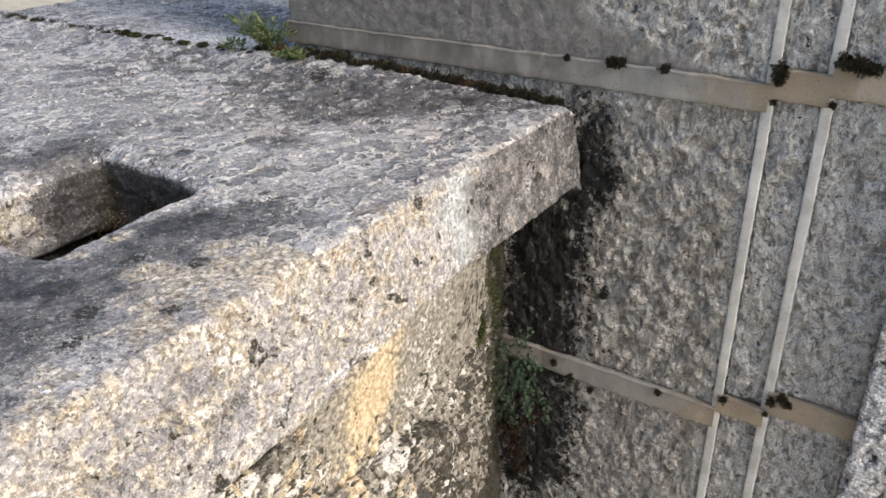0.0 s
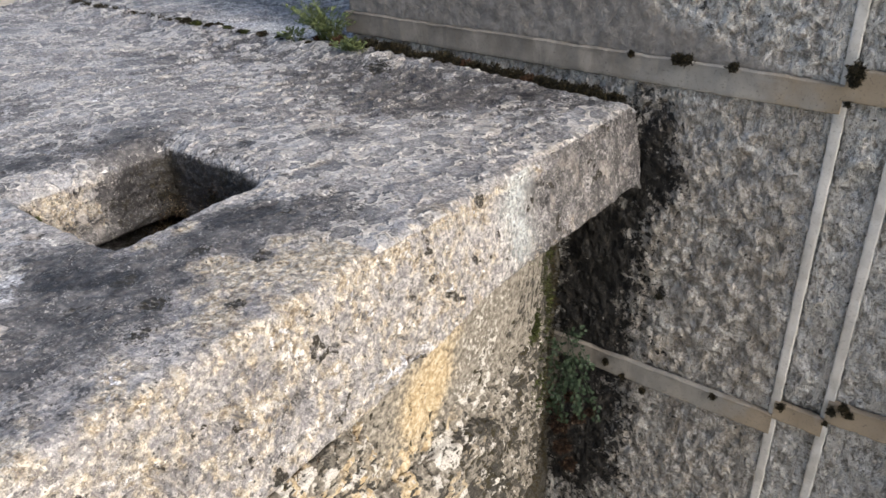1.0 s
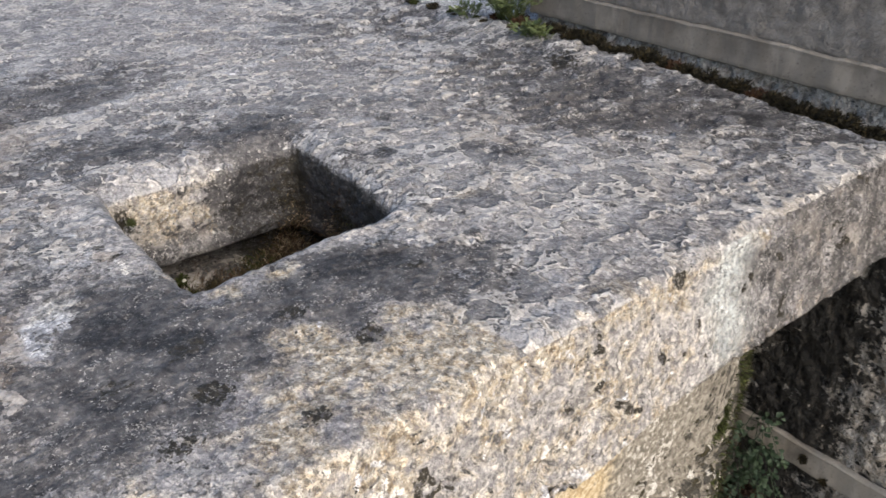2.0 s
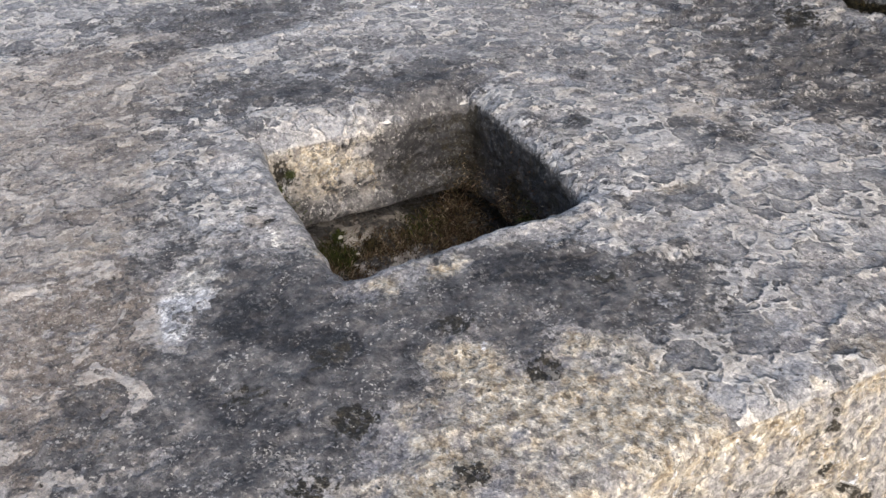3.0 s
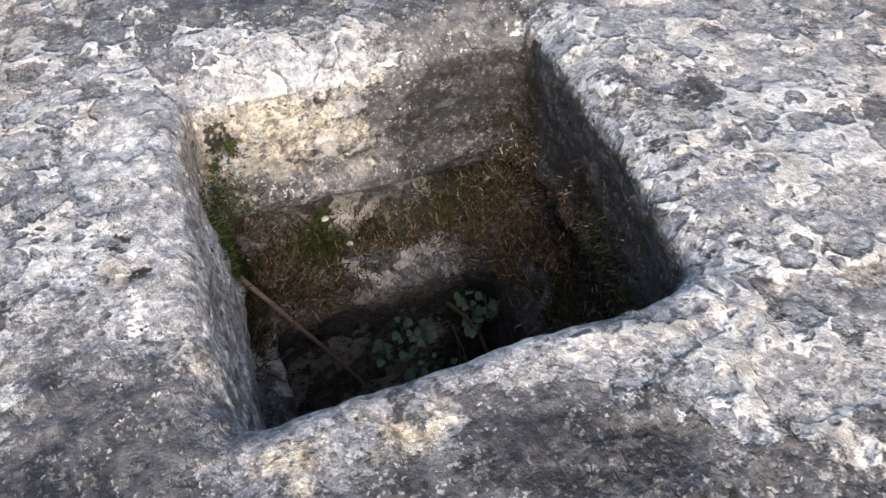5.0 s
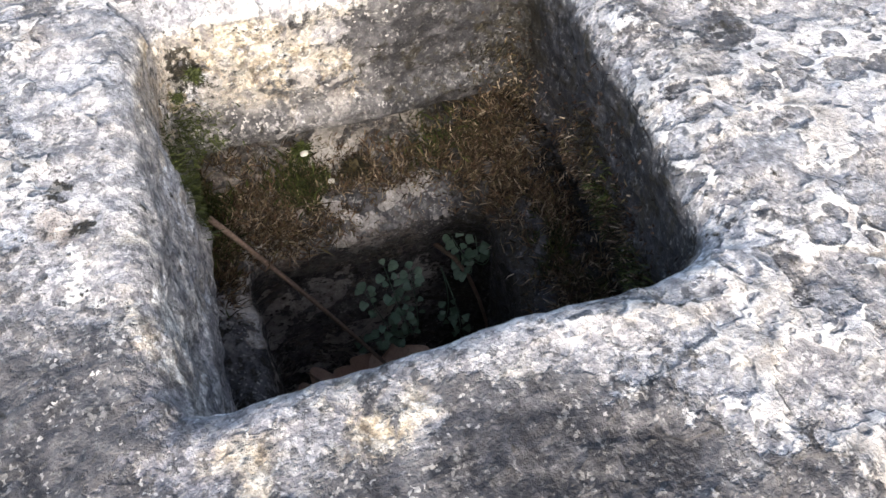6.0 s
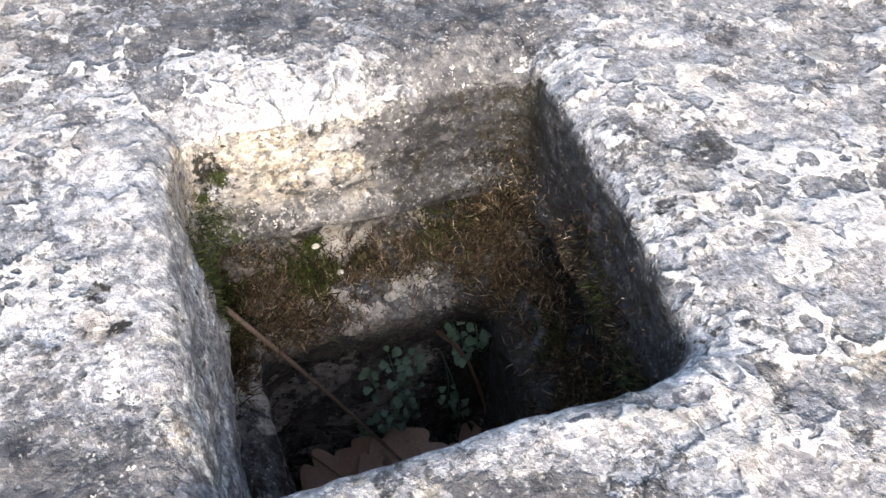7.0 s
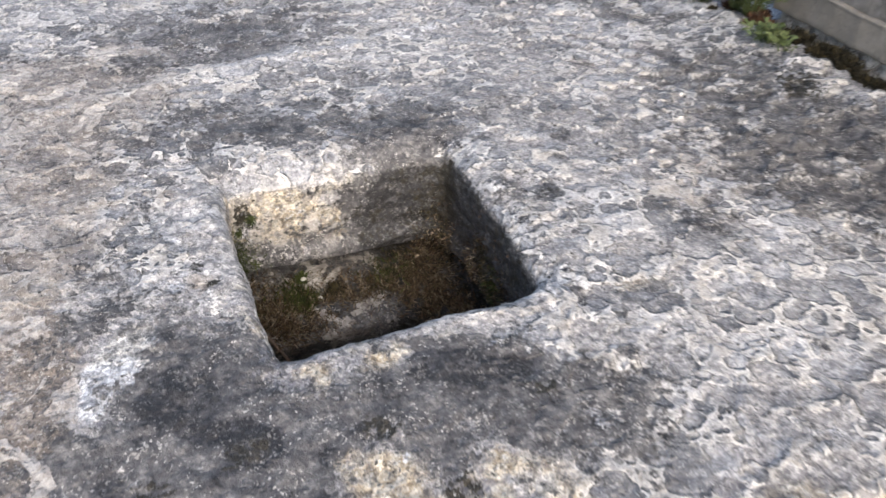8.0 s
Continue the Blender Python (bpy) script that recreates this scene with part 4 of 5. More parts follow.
    low = [(-1.25, -1.25, 0.891), (0.20, -1.25, 0.891), (0.20, -0.03, 0.891), (-1.25, -0.03, 0.891), (-0.19, -0.70, 0.891), (0.08, -0.70, 0.891), (0.08, -0.43, 0.891), (-0.19, -0.43, 0.891)]
    b = len(full) + len(more)
    sides += [[b + c for c in f] for f in ((1, 0, 4, 5), (2, 1, 5, 6), (3, 2, 6, 7), (0, 3, 7, 4))]
    none = np.zeros((8, 4))
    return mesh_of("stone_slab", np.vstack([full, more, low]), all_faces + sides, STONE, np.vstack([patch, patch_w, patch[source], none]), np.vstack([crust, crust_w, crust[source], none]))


slab = tagged(new("stone_slab", build_slab()), "weathered grey stone slab crusted with lichen, pierced by a square hole", "stone slab")


def build_back_slab():
    us = np.array(graded(-0.285, -1.14, 0.005, 0.010)[::-1])
    vs = np.array(graded(-0.030, 0.9, 0.004, 0.03))
    u, v = np.meshgrid(us, vs, indexing="ij")
    u, v = u.ravel(), v.ravel()
    flat = np.column_stack([u, v + 3.0, np.zeros(len(u))])
    h, rib, bowl, pit, scaly = slab_relief(flat)
    edge = np.minimum.reduce([u - us[0], v - vs[0]])
    p = np.column_stack([u, v - 0.006 * fbm(flat, 14, 3, shift=3) * (v < 0.05), SLAB_TOP + 0.010 + h - 0.02 * (1 - step(0, 0.012, edge))])
    n = fbm(flat, 9, 4, 0.6, 31)
    pale = 1.3 * np.exp(-((u + 0.46) / 0.20) ** 2 - ((v + 0.005) / 0.06) ** 2) + 0.2 * n
    patch = np.column_stack([(0.3 * np.clip(n, 0, 1) + 0.3 * pit + 0.12 * step(0.03, 0.15, v)) * (1 - np.clip(pale, 0, 1)) - 0.4 * pale, 0.35 * pale, pale, bowl])
    crust = np.column_stack([scaly * 0.8 - 1.2 * pale, 0.2 - 0.5 * pale, 0 * u])
    faces = grid_faces(len(us), len(vs)).tolist()
    n0, nu, nv = len(p), len(us), len(vs)
    ring = [i * nv for i in range(nu)] + [(nu - 1) * nv + j for j in range(1, nv)] + [i * nv + nv - 1 for i in range(nu - 2, -1, -1)] + [j for j in range(nv - 2, 0, -1)]
    low = p[ring].copy()
    low[:, 2] = -0.05
    m = len(ring)
    faces += [[ring[(a + 1) % m], ring[a], n0 + a, n0 + (a + 1) % m] for a in range(m)]
    patch, crust = np.vstack([patch, np.zeros((m, 4))]), np.vstack([crust, np.zeros((m, 3))])
    return mesh_of("paving_slab", np.vstack([p, low]), faces, STONE, patch, crust)


tagged(new("paving_slab", build_back_slab()), "pale worn paving slab behind a mossy joint", "stone slab")


# ---- the hollowed block under the slab ----
INNER = ((-0.132, -0.648), (-0.130, -0.492), (0.030, -0.500), (0.030, -0.645))


def build_hollow():
    us = graded(-0.23, -1.15, 0.0026, 0.06)[:0:-1] + graded(-0.23, 0.10, 0.0026, 0.0026)
    vs = graded(-0.70, -1.20, 0.0026, 0.05)[:0:-1] + graded(-0.70, -0.42, 0.0026, 0.0026) + graded(-0.42, -0.08, 0.0026, 0.04)[1:]
    u, v, x, y, drop, inside, faces, loop = pierced(us, vs, INNER, (0.010, 0.006, 0.006, 0.012), 0.2, 0.88, 0, 60)
    flat = np.column_stack([u, v, np.full(len(u), 2.0)])
    fall = 0.030 * step(-0.19, -0.13, x) + 0.022 * step(-0.462, -0.50, y) + 0.01 * step(-0.66, -0.63, y)
    z = 0.889 - np.minimum(fall, 0.036) + 0.004 * fbm(flat, 26, 4, 0.6, 91) + 0.0018 * fbm(flat, 80, 2, 0.6, 92) - drop
    p = np.column_stack([x, y, z])

    def bulge(q, k):
        return 0.009 * fbm(q, 22, 5, 0.65, 95) - 0.022 * step(0.0, 0.35, np.full(len(q), k)) * step(-0.11, -0.125, q[:, 0])
    rings = 56
    wallp, m, _ = hole_sides(p[loop], len(p), rings, 0.20, bulge)
    full = np.vstack([p, wallp])
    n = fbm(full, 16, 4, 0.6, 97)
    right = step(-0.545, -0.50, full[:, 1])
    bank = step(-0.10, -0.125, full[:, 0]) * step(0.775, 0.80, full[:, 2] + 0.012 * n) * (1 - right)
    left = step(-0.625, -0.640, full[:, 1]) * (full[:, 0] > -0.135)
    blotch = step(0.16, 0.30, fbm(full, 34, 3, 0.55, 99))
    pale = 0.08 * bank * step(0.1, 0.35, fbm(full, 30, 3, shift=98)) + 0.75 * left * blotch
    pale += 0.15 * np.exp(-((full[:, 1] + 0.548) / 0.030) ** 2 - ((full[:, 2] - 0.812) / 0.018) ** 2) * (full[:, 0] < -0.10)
    # high dark base puts the recess's shade into the stone colour; floor eased
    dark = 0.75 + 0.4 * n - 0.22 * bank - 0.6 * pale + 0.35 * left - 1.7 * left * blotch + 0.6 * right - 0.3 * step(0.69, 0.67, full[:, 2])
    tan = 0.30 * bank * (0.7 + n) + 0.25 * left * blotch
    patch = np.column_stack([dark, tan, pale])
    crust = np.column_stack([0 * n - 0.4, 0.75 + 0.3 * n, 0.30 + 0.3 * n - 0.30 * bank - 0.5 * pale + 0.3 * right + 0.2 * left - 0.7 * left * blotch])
    all_faces = np.vstack([faces, ring_faces(loop, len(p), rings)]).tolist()
    last = len(full) - m
    all_faces.append([last + i for i in range(m)][::-1])
    more, sides, source = skirt(len(us), len(vs), full, -0.05, ("near", "end", "back", "start"))
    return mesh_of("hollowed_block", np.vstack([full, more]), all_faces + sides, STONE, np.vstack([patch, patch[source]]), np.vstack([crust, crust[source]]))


hollow = tagged(new("hollowed_block", build_hollow()), "dark brown stone block with a square socket under the slab", "stone block")


# ---- rough stones that carry the slab, and the one by the wall ----
def rough_stone(name, lo, hi, seed, label, power=7.0, lumps=0.02, crumbs=0.006, n=90, tone=(0.1, 0.5, 0.2), hollow=1.0, shape=None, paint=None, material=STONE):
    """A worn block: a rounded box, dented and crumbled. shape(p) moves its points; paint(p) gives dark, tan, pale, moss and looseness."""
    lo, hi = np.array(lo), np.array(hi)
    mid, half = (lo + hi) / 2, (hi - lo) / 2
    t = np.tan(np.linspace(-math.pi / 4, math.pi / 4, n))
    a, b = np.meshgrid(t, t, indexing="ij")
    a, b, one = a.ravel(), b.ravel(), np.ones(n * n)
    sides = [np.column_stack(c) for c in ((one, a, b), (-one, b, a), (b, one, a), (a, -one, b), (a, b, one), (b, a, -one))]
    verts, faces = np.vstack(sides), np.vstack([grid_faces(n, n) + i * n * n for i in range(6)])
    q = verts / (np.abs(verts) ** power).sum(1)[:, None] ** (1 / power)
    p = mid + q * half
    _, keep, back = np.unique(np.round(p, 6), axis=0, return_index=True, return_inverse=True)
    p, q, faces = p[keep], q[keep], back.ravel()[faces]
    way = q / np.linalg.norm(q, axis=1)[:, None]
    if shape:
        p = shape(p)
    more = paint(p) if paint else np.zeros((len(p), 5))
    loose = more[:, 4]
    crumb = fbm(p, 62, 3, 0.62, seed + 2)
    hole = step(0.34 - 0.18 * hollow, 0.50 - 0.18 * hollow, fbm(p, 85, 2, 0.55, seed + 4))
    bent = p[:, [1, 2, 0]] + 0.35 * p[:, [0, 0, 0]] + 0.008 * np.column_stack([fbm(p, 60, 2, 0.6, seed + 7), fbm(p, 60, 2, 0.6, seed + 8), 0 * loose])
    d1, c1 = scoops(bent, 0.012)
    d2, c2 = scoops(bent + 1.7, 0.0065)
    grains = np.maximum(np.clip(1 - (d1 / 0.62) ** 2, 0, 1) * (c1 > 0.35), 0.6 * np.clip(1 - (d2 / 0.65) ** 2, 0, 1))
    gap = loose * step(0.25, 0.05, grains)
    d = lumps * fbm(p, 7, 3, 0.5, seed) + crumbs * crumb - (0.004 + 0.004 * hollow) * hole * (1 - 0.6 * loose) + loose * (0.009 * grains - 0.005)
    p = p + way * d[:, None]
    big = fbm(p, 11, 3, 0.6, seed + 6)
    # holes and gaps between crumbs carry their shade as dark colour
    dark = tone[0] + 0.4 * np.clip(big, 0, 1) + 0.8 * hole - 0.2 * crumb + more[:, 0] + 0.75 * gap + 0.5 * loose * (c1 > 0.86)
    tan = tone[1] + 0.5 * big + more[:, 1] + loose * 0.5 * ((c1 > 0.45) & (c1 < 0.7))
    pale = tone[2] + 0.6 * np.clip(crumb, 0, 1) + more[:, 2] + loose * 0.6 * ((c1 > 0.70) & (c1 < 0.86))
    patch = np.column_stack([dark, tan, pale])
    crust = np.column_stack([-0.4 + 0 * big, 0.2 + 0 * big, 0.5 * hole + more[:, 3] + 0.35 * gap])
    me = mesh_of(name, p, faces, material, patch, crust)
    return tagged(new(name, me), label, "stone")


def bearing_shape(p):
    """Rounds off towards the wall."""
    p = p.copy()
    p[:, 0] -= 0.85 * np.clip(p[:, 1] + 0.35, 0, 1) ** 2 * step(0.0, 0.1, p[:, 0])
    return p


def bearing_paint(p):
    """Orange-tan and plaster-grey where smooth, dark and mossy towards the wall, crumbling below."""
    x, y, z = p.T
    k = fbm(p, 20, 4, 0.6, 301)
    damp = step(-0.40, -0.20, y + 0.07 * k + 0.35 * (0.78 - z))
    fleck = step(-0.05, 0.25, fbm(p, 75, 3, 0.6, 302))
    low = step(0.775, 0.715, z + 0.035 * k - 0.12 * np.clip(y + 0.50, 0, 1) + 0.30 * np.clip(y + 0.30, 0, 1))
    orange = np.exp(-((y + 0.455 - 0.5 * (z - 0.79)) / 0.050) ** 2 - ((z - 0.80) / 0.07) ** 2)
    plaster = np.exp(-((y + 0.345) / 0.06) ** 2 - ((z - 0.80) / 0.09) ** 2)
    dark = damp * (0.12 + 0.8 * fleck) + 0.5 * step(-0.20, -0.13, y) - 0.35 * orange - 0.2 * plaster
    tan = 0.9 * orange - 0.55 * plaster - 0.6 * damp - 0.1
    pale = 0.25 * plaster - 0.2 * orange - 0.2 * damp + 0.35 * damp * step(0.30, 0.5, fbm(p, 60, 3, 0.6, 303))
    return np.column_stack([dark, tan, pale, 0.45 * damp * fleck, low])


def rubble_paint(p):
    x, y, z = p.T
    damp = step(-0.50, -0.33, y + 0.07 * fbm(p, 20, 3, 0.6, 301))
    return np.column_stack([0.6 * damp, -0.5 * damp, -0.1 * damp, 0.3 * damp, np.ones(len(p))])


# Mossy flecks, with the corner's shade painted in as an overall dark.
def shaded_moss_paint(p):
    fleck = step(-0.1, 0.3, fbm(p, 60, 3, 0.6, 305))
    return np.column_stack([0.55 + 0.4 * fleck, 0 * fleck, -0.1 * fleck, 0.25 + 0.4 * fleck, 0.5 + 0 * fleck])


bearing = rough_stone("bearing_stone", (0.00, -0.64, 0.42), (0.232, -0.085, 0.889), 101, "tan and grey bearing stone under the slab, crumbling below", power=14, lumps=0.007, crumbs=0.003, tone=(0.02, 0.45, 0.10), hollow=0.35, n=190, shape=bearing_shape, paint=bearing_paint, material=BEARING)
rough_stone("rubble_stone", (0.11, -0.92, 0.36), (0.268, -0.33, 0.715), 111, "pale crumbly rubble stone bulging below the slab", lumps=0.016, crumbs=0.008, tone=(0.10, 0.5, 0.25), hollow=0.9, n=170, paint=rubble_paint, material=BEARING)
rough_stone("rubble_stone", (0.11, -1.00, 0.66), (0.262, -0.555, 0.845), 151, "pale crumbly rubble stone wedged under the slab", lumps=0.010, crumbs=0.008, tone=(0.10, 0.5, 0.25), hollow=0.9, n=150, paint=rubble_paint, material=BEARING)
corner_rubble = rough_stone("rubble_stone", (-0.05, -0.20, -0.05), (0.140, 0.008, 0.875), 121, "dark mossy rubble stone against the granite wall", lumps=0.018, crumbs=0.011, tone=(0.6, 0.0, 0.0), hollow=1.2, n=140, paint=shaded_moss_paint, material=BEARING)
rough_stone("rubble_stone", (0.11, -0.95, -0.05), (0.25, -0.38, 0.38), 131, "grey rubble stone at the foot of the pile", lumps=0.02, crumbs=0.008, tone=(0.25, 0.3, 0.2))
rough_stone("corner_stone", (0.664, -0.024, -0.05), (1.15, 0.30, 1.6), 141, "rough pale stone with white edge at the wall's end", power=90, lumps=0.002, crumbs=0.005, tone=(-0.3, 0.3, 0.9), n=220)


# ---- small growth and litter ----
from mathutils.bvhtree import BVHTree


def tree_of(ob):
    me = ob.data
    return BVHTree.FromPolygons([v.co for v in me.vertices], [p.vertices for p in me.polygons])


HOLLOW_TREE, SLAB_TREE = tree_of(hollow), tree_of(slab)
rng = random.Random(5)


def blades(name, roots, material, length, width, spread, label, category="moss", group=""):
    """Many short leaves of moss: bent slips of two faces each. roots: place, way out, size."""
    verts, faces = [], []
    for at, way, size in roots:
        way = (way + Vector((rng.uniform(-1, 1), rng.uniform(-1, 1), rng.uniform(-1, 1))) * spread).normalized()
        cross = way.cross(Vector((rng.uniform(-1, 1), rng.uniform(-1, 1), rng.uniform(-1, 1)))).normalized()
        l, w = length * size * rng.uniform(0.6, 1.3), width * size * rng.uniform(0.7, 1.3)
        bend = Vector((rng.uniform(-1, 1), rng.uniform(-1, 1), rng.uniform(-0.8, 0.5))) * l * 0.3
        n = len(verts)
        mid = at + way * l * 0.55 + bend * 0.35
        verts += [at - cross * w * 0.5, at + cross * w * 0.5, mid + cross * w * 0.45, mid - cross * w * 0.45, at + way * l + bend]
        faces += [(n, n + 1, n + 2, n + 3), (n + 3, n + 2, n + 4)]
    me = bpy.data.meshes.new(name)
    me.from_pydata(verts, [], faces)
    me.materials.append(material)
    return tagged(new(name, me), label, category, group, "stuff")


def ledge_roots(count, spots):
    """Roots on the ledge inside the hole; spots: x, y, half-widths."""
    out = []
    while len(out) < count:
        x, y, rx, ry = rng.choice(spots)
        x, y = x + rng.gauss(0, 0.55) * rx, y + rng.gauss(0, 0.55) * ry
        at, way, _, _ = HOLLOW_TREE.ray_cast(Vector((x, y, 0.97)), Vector((0, 0, -1)))
        if at is None or at.z < 0.79 or noise.noise(Vector((x, y, 0)) * 70) < -0.30:
            continue
        out.append((at - Vector((0, 0, 0.001)), (way + Vector((0.5, 0, 0.6))).normalized(), rng.uniform(0.6, 1.2)))
    return out


def side_roots(count, spots):
    """Roots on the sides of the hole; spots: x, y aimed at from its middle, z, spread."""
    out = []
    for _ in range(count):
        x, y, z, r = rng.choice(spots)
        start = Vector((-0.05, -0.57, z + rng.gauss(0, r)))
        aim = Vector((x + rng.gauss(0, r), y + rng.gauss(0, r), start.z))
        at, way, _, _ = SLAB_TREE.ray_cast(start, (aim - start).normalized())
        if at is not None and (at - start).length < 0.2:
            inward = (start - at).normalized()
            out.append((at, (inward + Vector((0, 0, 0.3))).normalized(), rng.uniform(0.5, 1.0)))
    return out


RUST_SPOTS = [(-0.165, -0.645, 0.03, 0.02), (-0.160, -0.60, 0.03, 0.03), (-0.165, -0.55, 0.02, 0.03), (-0.160, -0.50, 0.03, 0.03), (-0.165, -0.475, 0.03, 0.02), (-0.11, -0.470, 0.04, 0.018), (-0.06, -0.470, 0.04, 0.018), (-0.01, -0.475, 0.03, 0.018), (-0.13, -0.655, 0.03, 0.01), (-0.02, -0.485, 0.04, 0.02), (0.02, -0.49, 0.02, 0.02), (-0.14, -0.62, 0.02, 0.03), (-0.145, -0.49, 0.03, 0.02)]
blades("ledge_moss", ledge_roots(30000, RUST_SPOTS), MOSS, 0.0082, 0.0008, 0.75, "dry rust-brown moss covering the ledge inside the hole")
blades("green_moss", ledge_roots(4600, [(-0.172, -0.605, 0.016, 0.016), (-0.160, -0.602, 0.012, 0.010), (-0.158, -0.655, 0.02, 0.010), (-0.135, -0.656, 0.02, 0.008), (-0.175, -0.51, 0.02, 0.03), (-0.02, -0.468, 0.03, 0.01), (-0.166, -0.598, 0.012, 0.012), (-0.08, -0.475, 0.02, 0.01), (0.02, -0.48, 0.012, 0.02), (-0.165, -0.652, 0.012, 0.010)]), GREEN_MOSS, 0.0098, 0.0011, 0.7, "bright green moss cushion on the ledge in the hole")
blades("green_moss", side_roots(2600, [(-0.165, -0.70, 0.905, 0.010), (-0.155, -0.70, 0.925, 0.012), (-0.150, -0.70, 0.900, 0.012), (-0.175, -0.668, 0.92, 0.010)]), GREEN_MOSS, 0.0055, 0.0008, 1.2, "olive green moss on the side of the hole")
blades("dark_moss", side_roots(1800, [(-0.18, -0.470, 0.93, 0.012), (-0.18, -0.45, 0.91, 0.014), (-0.09, -0.40, 0.94, 0.010), (-0.02, -0.40, 0.92, 0.010), (0.0, -0.40, 0.905, 0.010)]), DARK_MOSS, 0.0045, 0.0008, 1.3, "dark green moss streaks on the darkened stone side")


SIDE_SPOTS = [(-0.12, -0.40, 0.905, 0.014), (-0.07, -0.40, 0.905, 0.016), (-0.02, -0.40, 0.905, 0.018), (0.02, -0.43, 0.905, 0.018), (-0.18, -0.44, 0.905, 0.014)]
blades("ledge_moss", side_roots(5200, SIDE_SPOTS), MOSS, 0.0046, 0.0007, 1.1, "dry rust-brown moss climbing the darkened side of the hole")
blades("green_moss", side_roots(1500, [(-0.05, -0.40, 0.915, 0.014), (0.015, -0.42, 0.905, 0.012), (0.03, -0.44, 0.92, 0.010)]), GREEN_MOSS, 0.0060, 0.0009, 1.1, "olive moss streaks on the darkened side of the hole")
blades("ledge_moss", side_roots(1300, [(-0.10, -0.40, 0.94, 0.022), (-0.04, -0.40, 0.93, 0.024), (0.0, -0.42, 0.92, 0.022), (0.03, -0.44, 0.925, 0.02), (-0.18, -0.45, 0.92, 0.02)]), RUST_MOSS, 0.0030, 0.0012, 1.3, "dry rust-brown moss on the darkened side of the hole")


def tuft(at, way, radius, count, material, label, flat=0.6, group="", length=1.0):
    """A cushion of moss: short blades that stand out of a small lumpy dome."""
    way = Vector(way).normalized()
    roots = []
    seed_at = Vector((rng.uniform(0, 50), rng.uniform(0, 50), 0))
    for _ in range(count * 3):
        d = Vector((rng.gauss(0, 1), rng.gauss(0, 1), rng.gauss(0, 1))).normalized()
        if d.dot(way) < 0:
            d -= 2 * d.dot(way) * way
        r = radius * (0.75 + 0.55 * noise.noise(d * 1.6 + seed_at)) * rng.uniform(0.55, 0.9)
        place = Vector(at) + d * r - way * d.dot(way) * r * (1 - flat)
        roots.append((place, (d + way * 0.2).normalized(), 1.0))
    ob = blades("moss_tuft", roots, material, radius * 0.26 * length, radius * 0.10, 0.55, label, "moss", group)
    bm = bmesh.new()
    bm.from_mesh(ob.data)
    made = bmesh.ops.create_icosphere(bm, subdivisions=2, radius=1)["verts"]
    for v in made:
        d = v.co.normalized()
        r = radius * 0.68 * (0.75 + 0.55 * noise.noise(d * 1.6 + seed_at))
        v.co = Vector(at) + d * r - way * d.dot(way) * r * (1 - flat)
    bm.to_mesh(ob.data)
    bm.free()
    return ob


def crack_strip(x0, x1, y0, y1, z):
    """A dark strip added in a joint to draw the shade of its crack."""
    us, vs = np.linspace(x0, x1, 160), np.linspace(y0, y1, 8)
    u, v = np.meshgrid(us, vs, indexing="ij")
    p = np.column_stack([u.ravel(), v.ravel(), np.full(u.size, z)])
    p[:, 2] += 0.004 * fbm(p, 60, 3, 0.6, 201)
    low = p.copy()
    low[:, 2] -= 0.05
    faces = grid_faces(160, 8)
    return mesh_of("soil", np.vstack([p, low]), np.vstack([faces[:, ::1], faces[:, ::-1] + len(p)]), CRACK_DARK)


tagged(new("soil", crack_strip(-1.14, -0.295, -0.075, -0.028, 0.997)), "dark strip added in the joint between two slabs", "soil", kind="stuff")
GROUP = "moss tufts along the wall"
for i in range(26):
    x = -0.235 + i * 0.0182 + rng.uniform(-0.006, 0.006)
    tuft((x, -0.022 + rng.uniform(-0.006, 0.004), 1.003 + 0.012 * (0.23 - x) / 0.46 + rng.uniform(-0.004, 0.004)), (0, -0.4, 1), rng.uniform(0.014, 0.023), 130, DARK_MOSS if rng.random() < 0.88 else DRY_MOSS, "dark brown moss tuft where the slab meets the wall", 0.7, GROUP)
for x, z, r in ((0.226, 1.064, 0.007), (0.290, 1.066, 0.012), (0.302, 1.067, 0.011), (0.361, 1.066, 0.010), (0.4965, 1.082, 0.014), (0.4965, 1.070, 0.010), (0.562, 1.100, 0.014), (0.578, 1.097, 0.014), (0.592, 1.095, 0.012), (0.558, 1.050, 0.007), (0.494, 1.044, 0.006),
                (0.232, 0.578, 0.009), (0.297, 0.550, 0.008), (0.404, 0.588, 0.008), (0.4965, 0.613, 0.009), (0.558, 0.634, 0.009), (0.572, 0.646, 0.010), (0.580, 0.638, 0.008), (0.555, 0.613, 0.006), (0.262, 0.562, 0.007), (0.304, 0.722, 0.007)):
    tuft((x, -0.010, z), (0, -1, 0.25), r, 120, DARK_MOSS, "small black moss tuft growing on a mortar joint", 0.6, "moss tufts on the joints")
for i in range(17):
    x = -0.70 + i * 0.0225 + rng.uniform(-0.010, 0.010)
    tuft((x, -0.046 + rng.uniform(-0.006, 0.006), 1.010), (0, 0, 1), rng.uniform(0.006, 0.016), 90, DARK_MOSS if i % 3 else GREEN_MOSS, "low moss tuft in the joint between two slabs", 0.5, "moss in the slab joint")
# dark blades added to draw the crack's thin line of shade
blades("dark_moss", [(Vector((rng.uniform(-1.14, -0.64), -0.047 + rng.gauss(0, 0.004), 1.004)), Vector((0, 0, 1)), rng.uniform(0.6, 1.2)) for _ in range(3200)], DARK_MOSS, 0.009, 0.0018, 0.9, "dark blades added along the joint between two slabs")
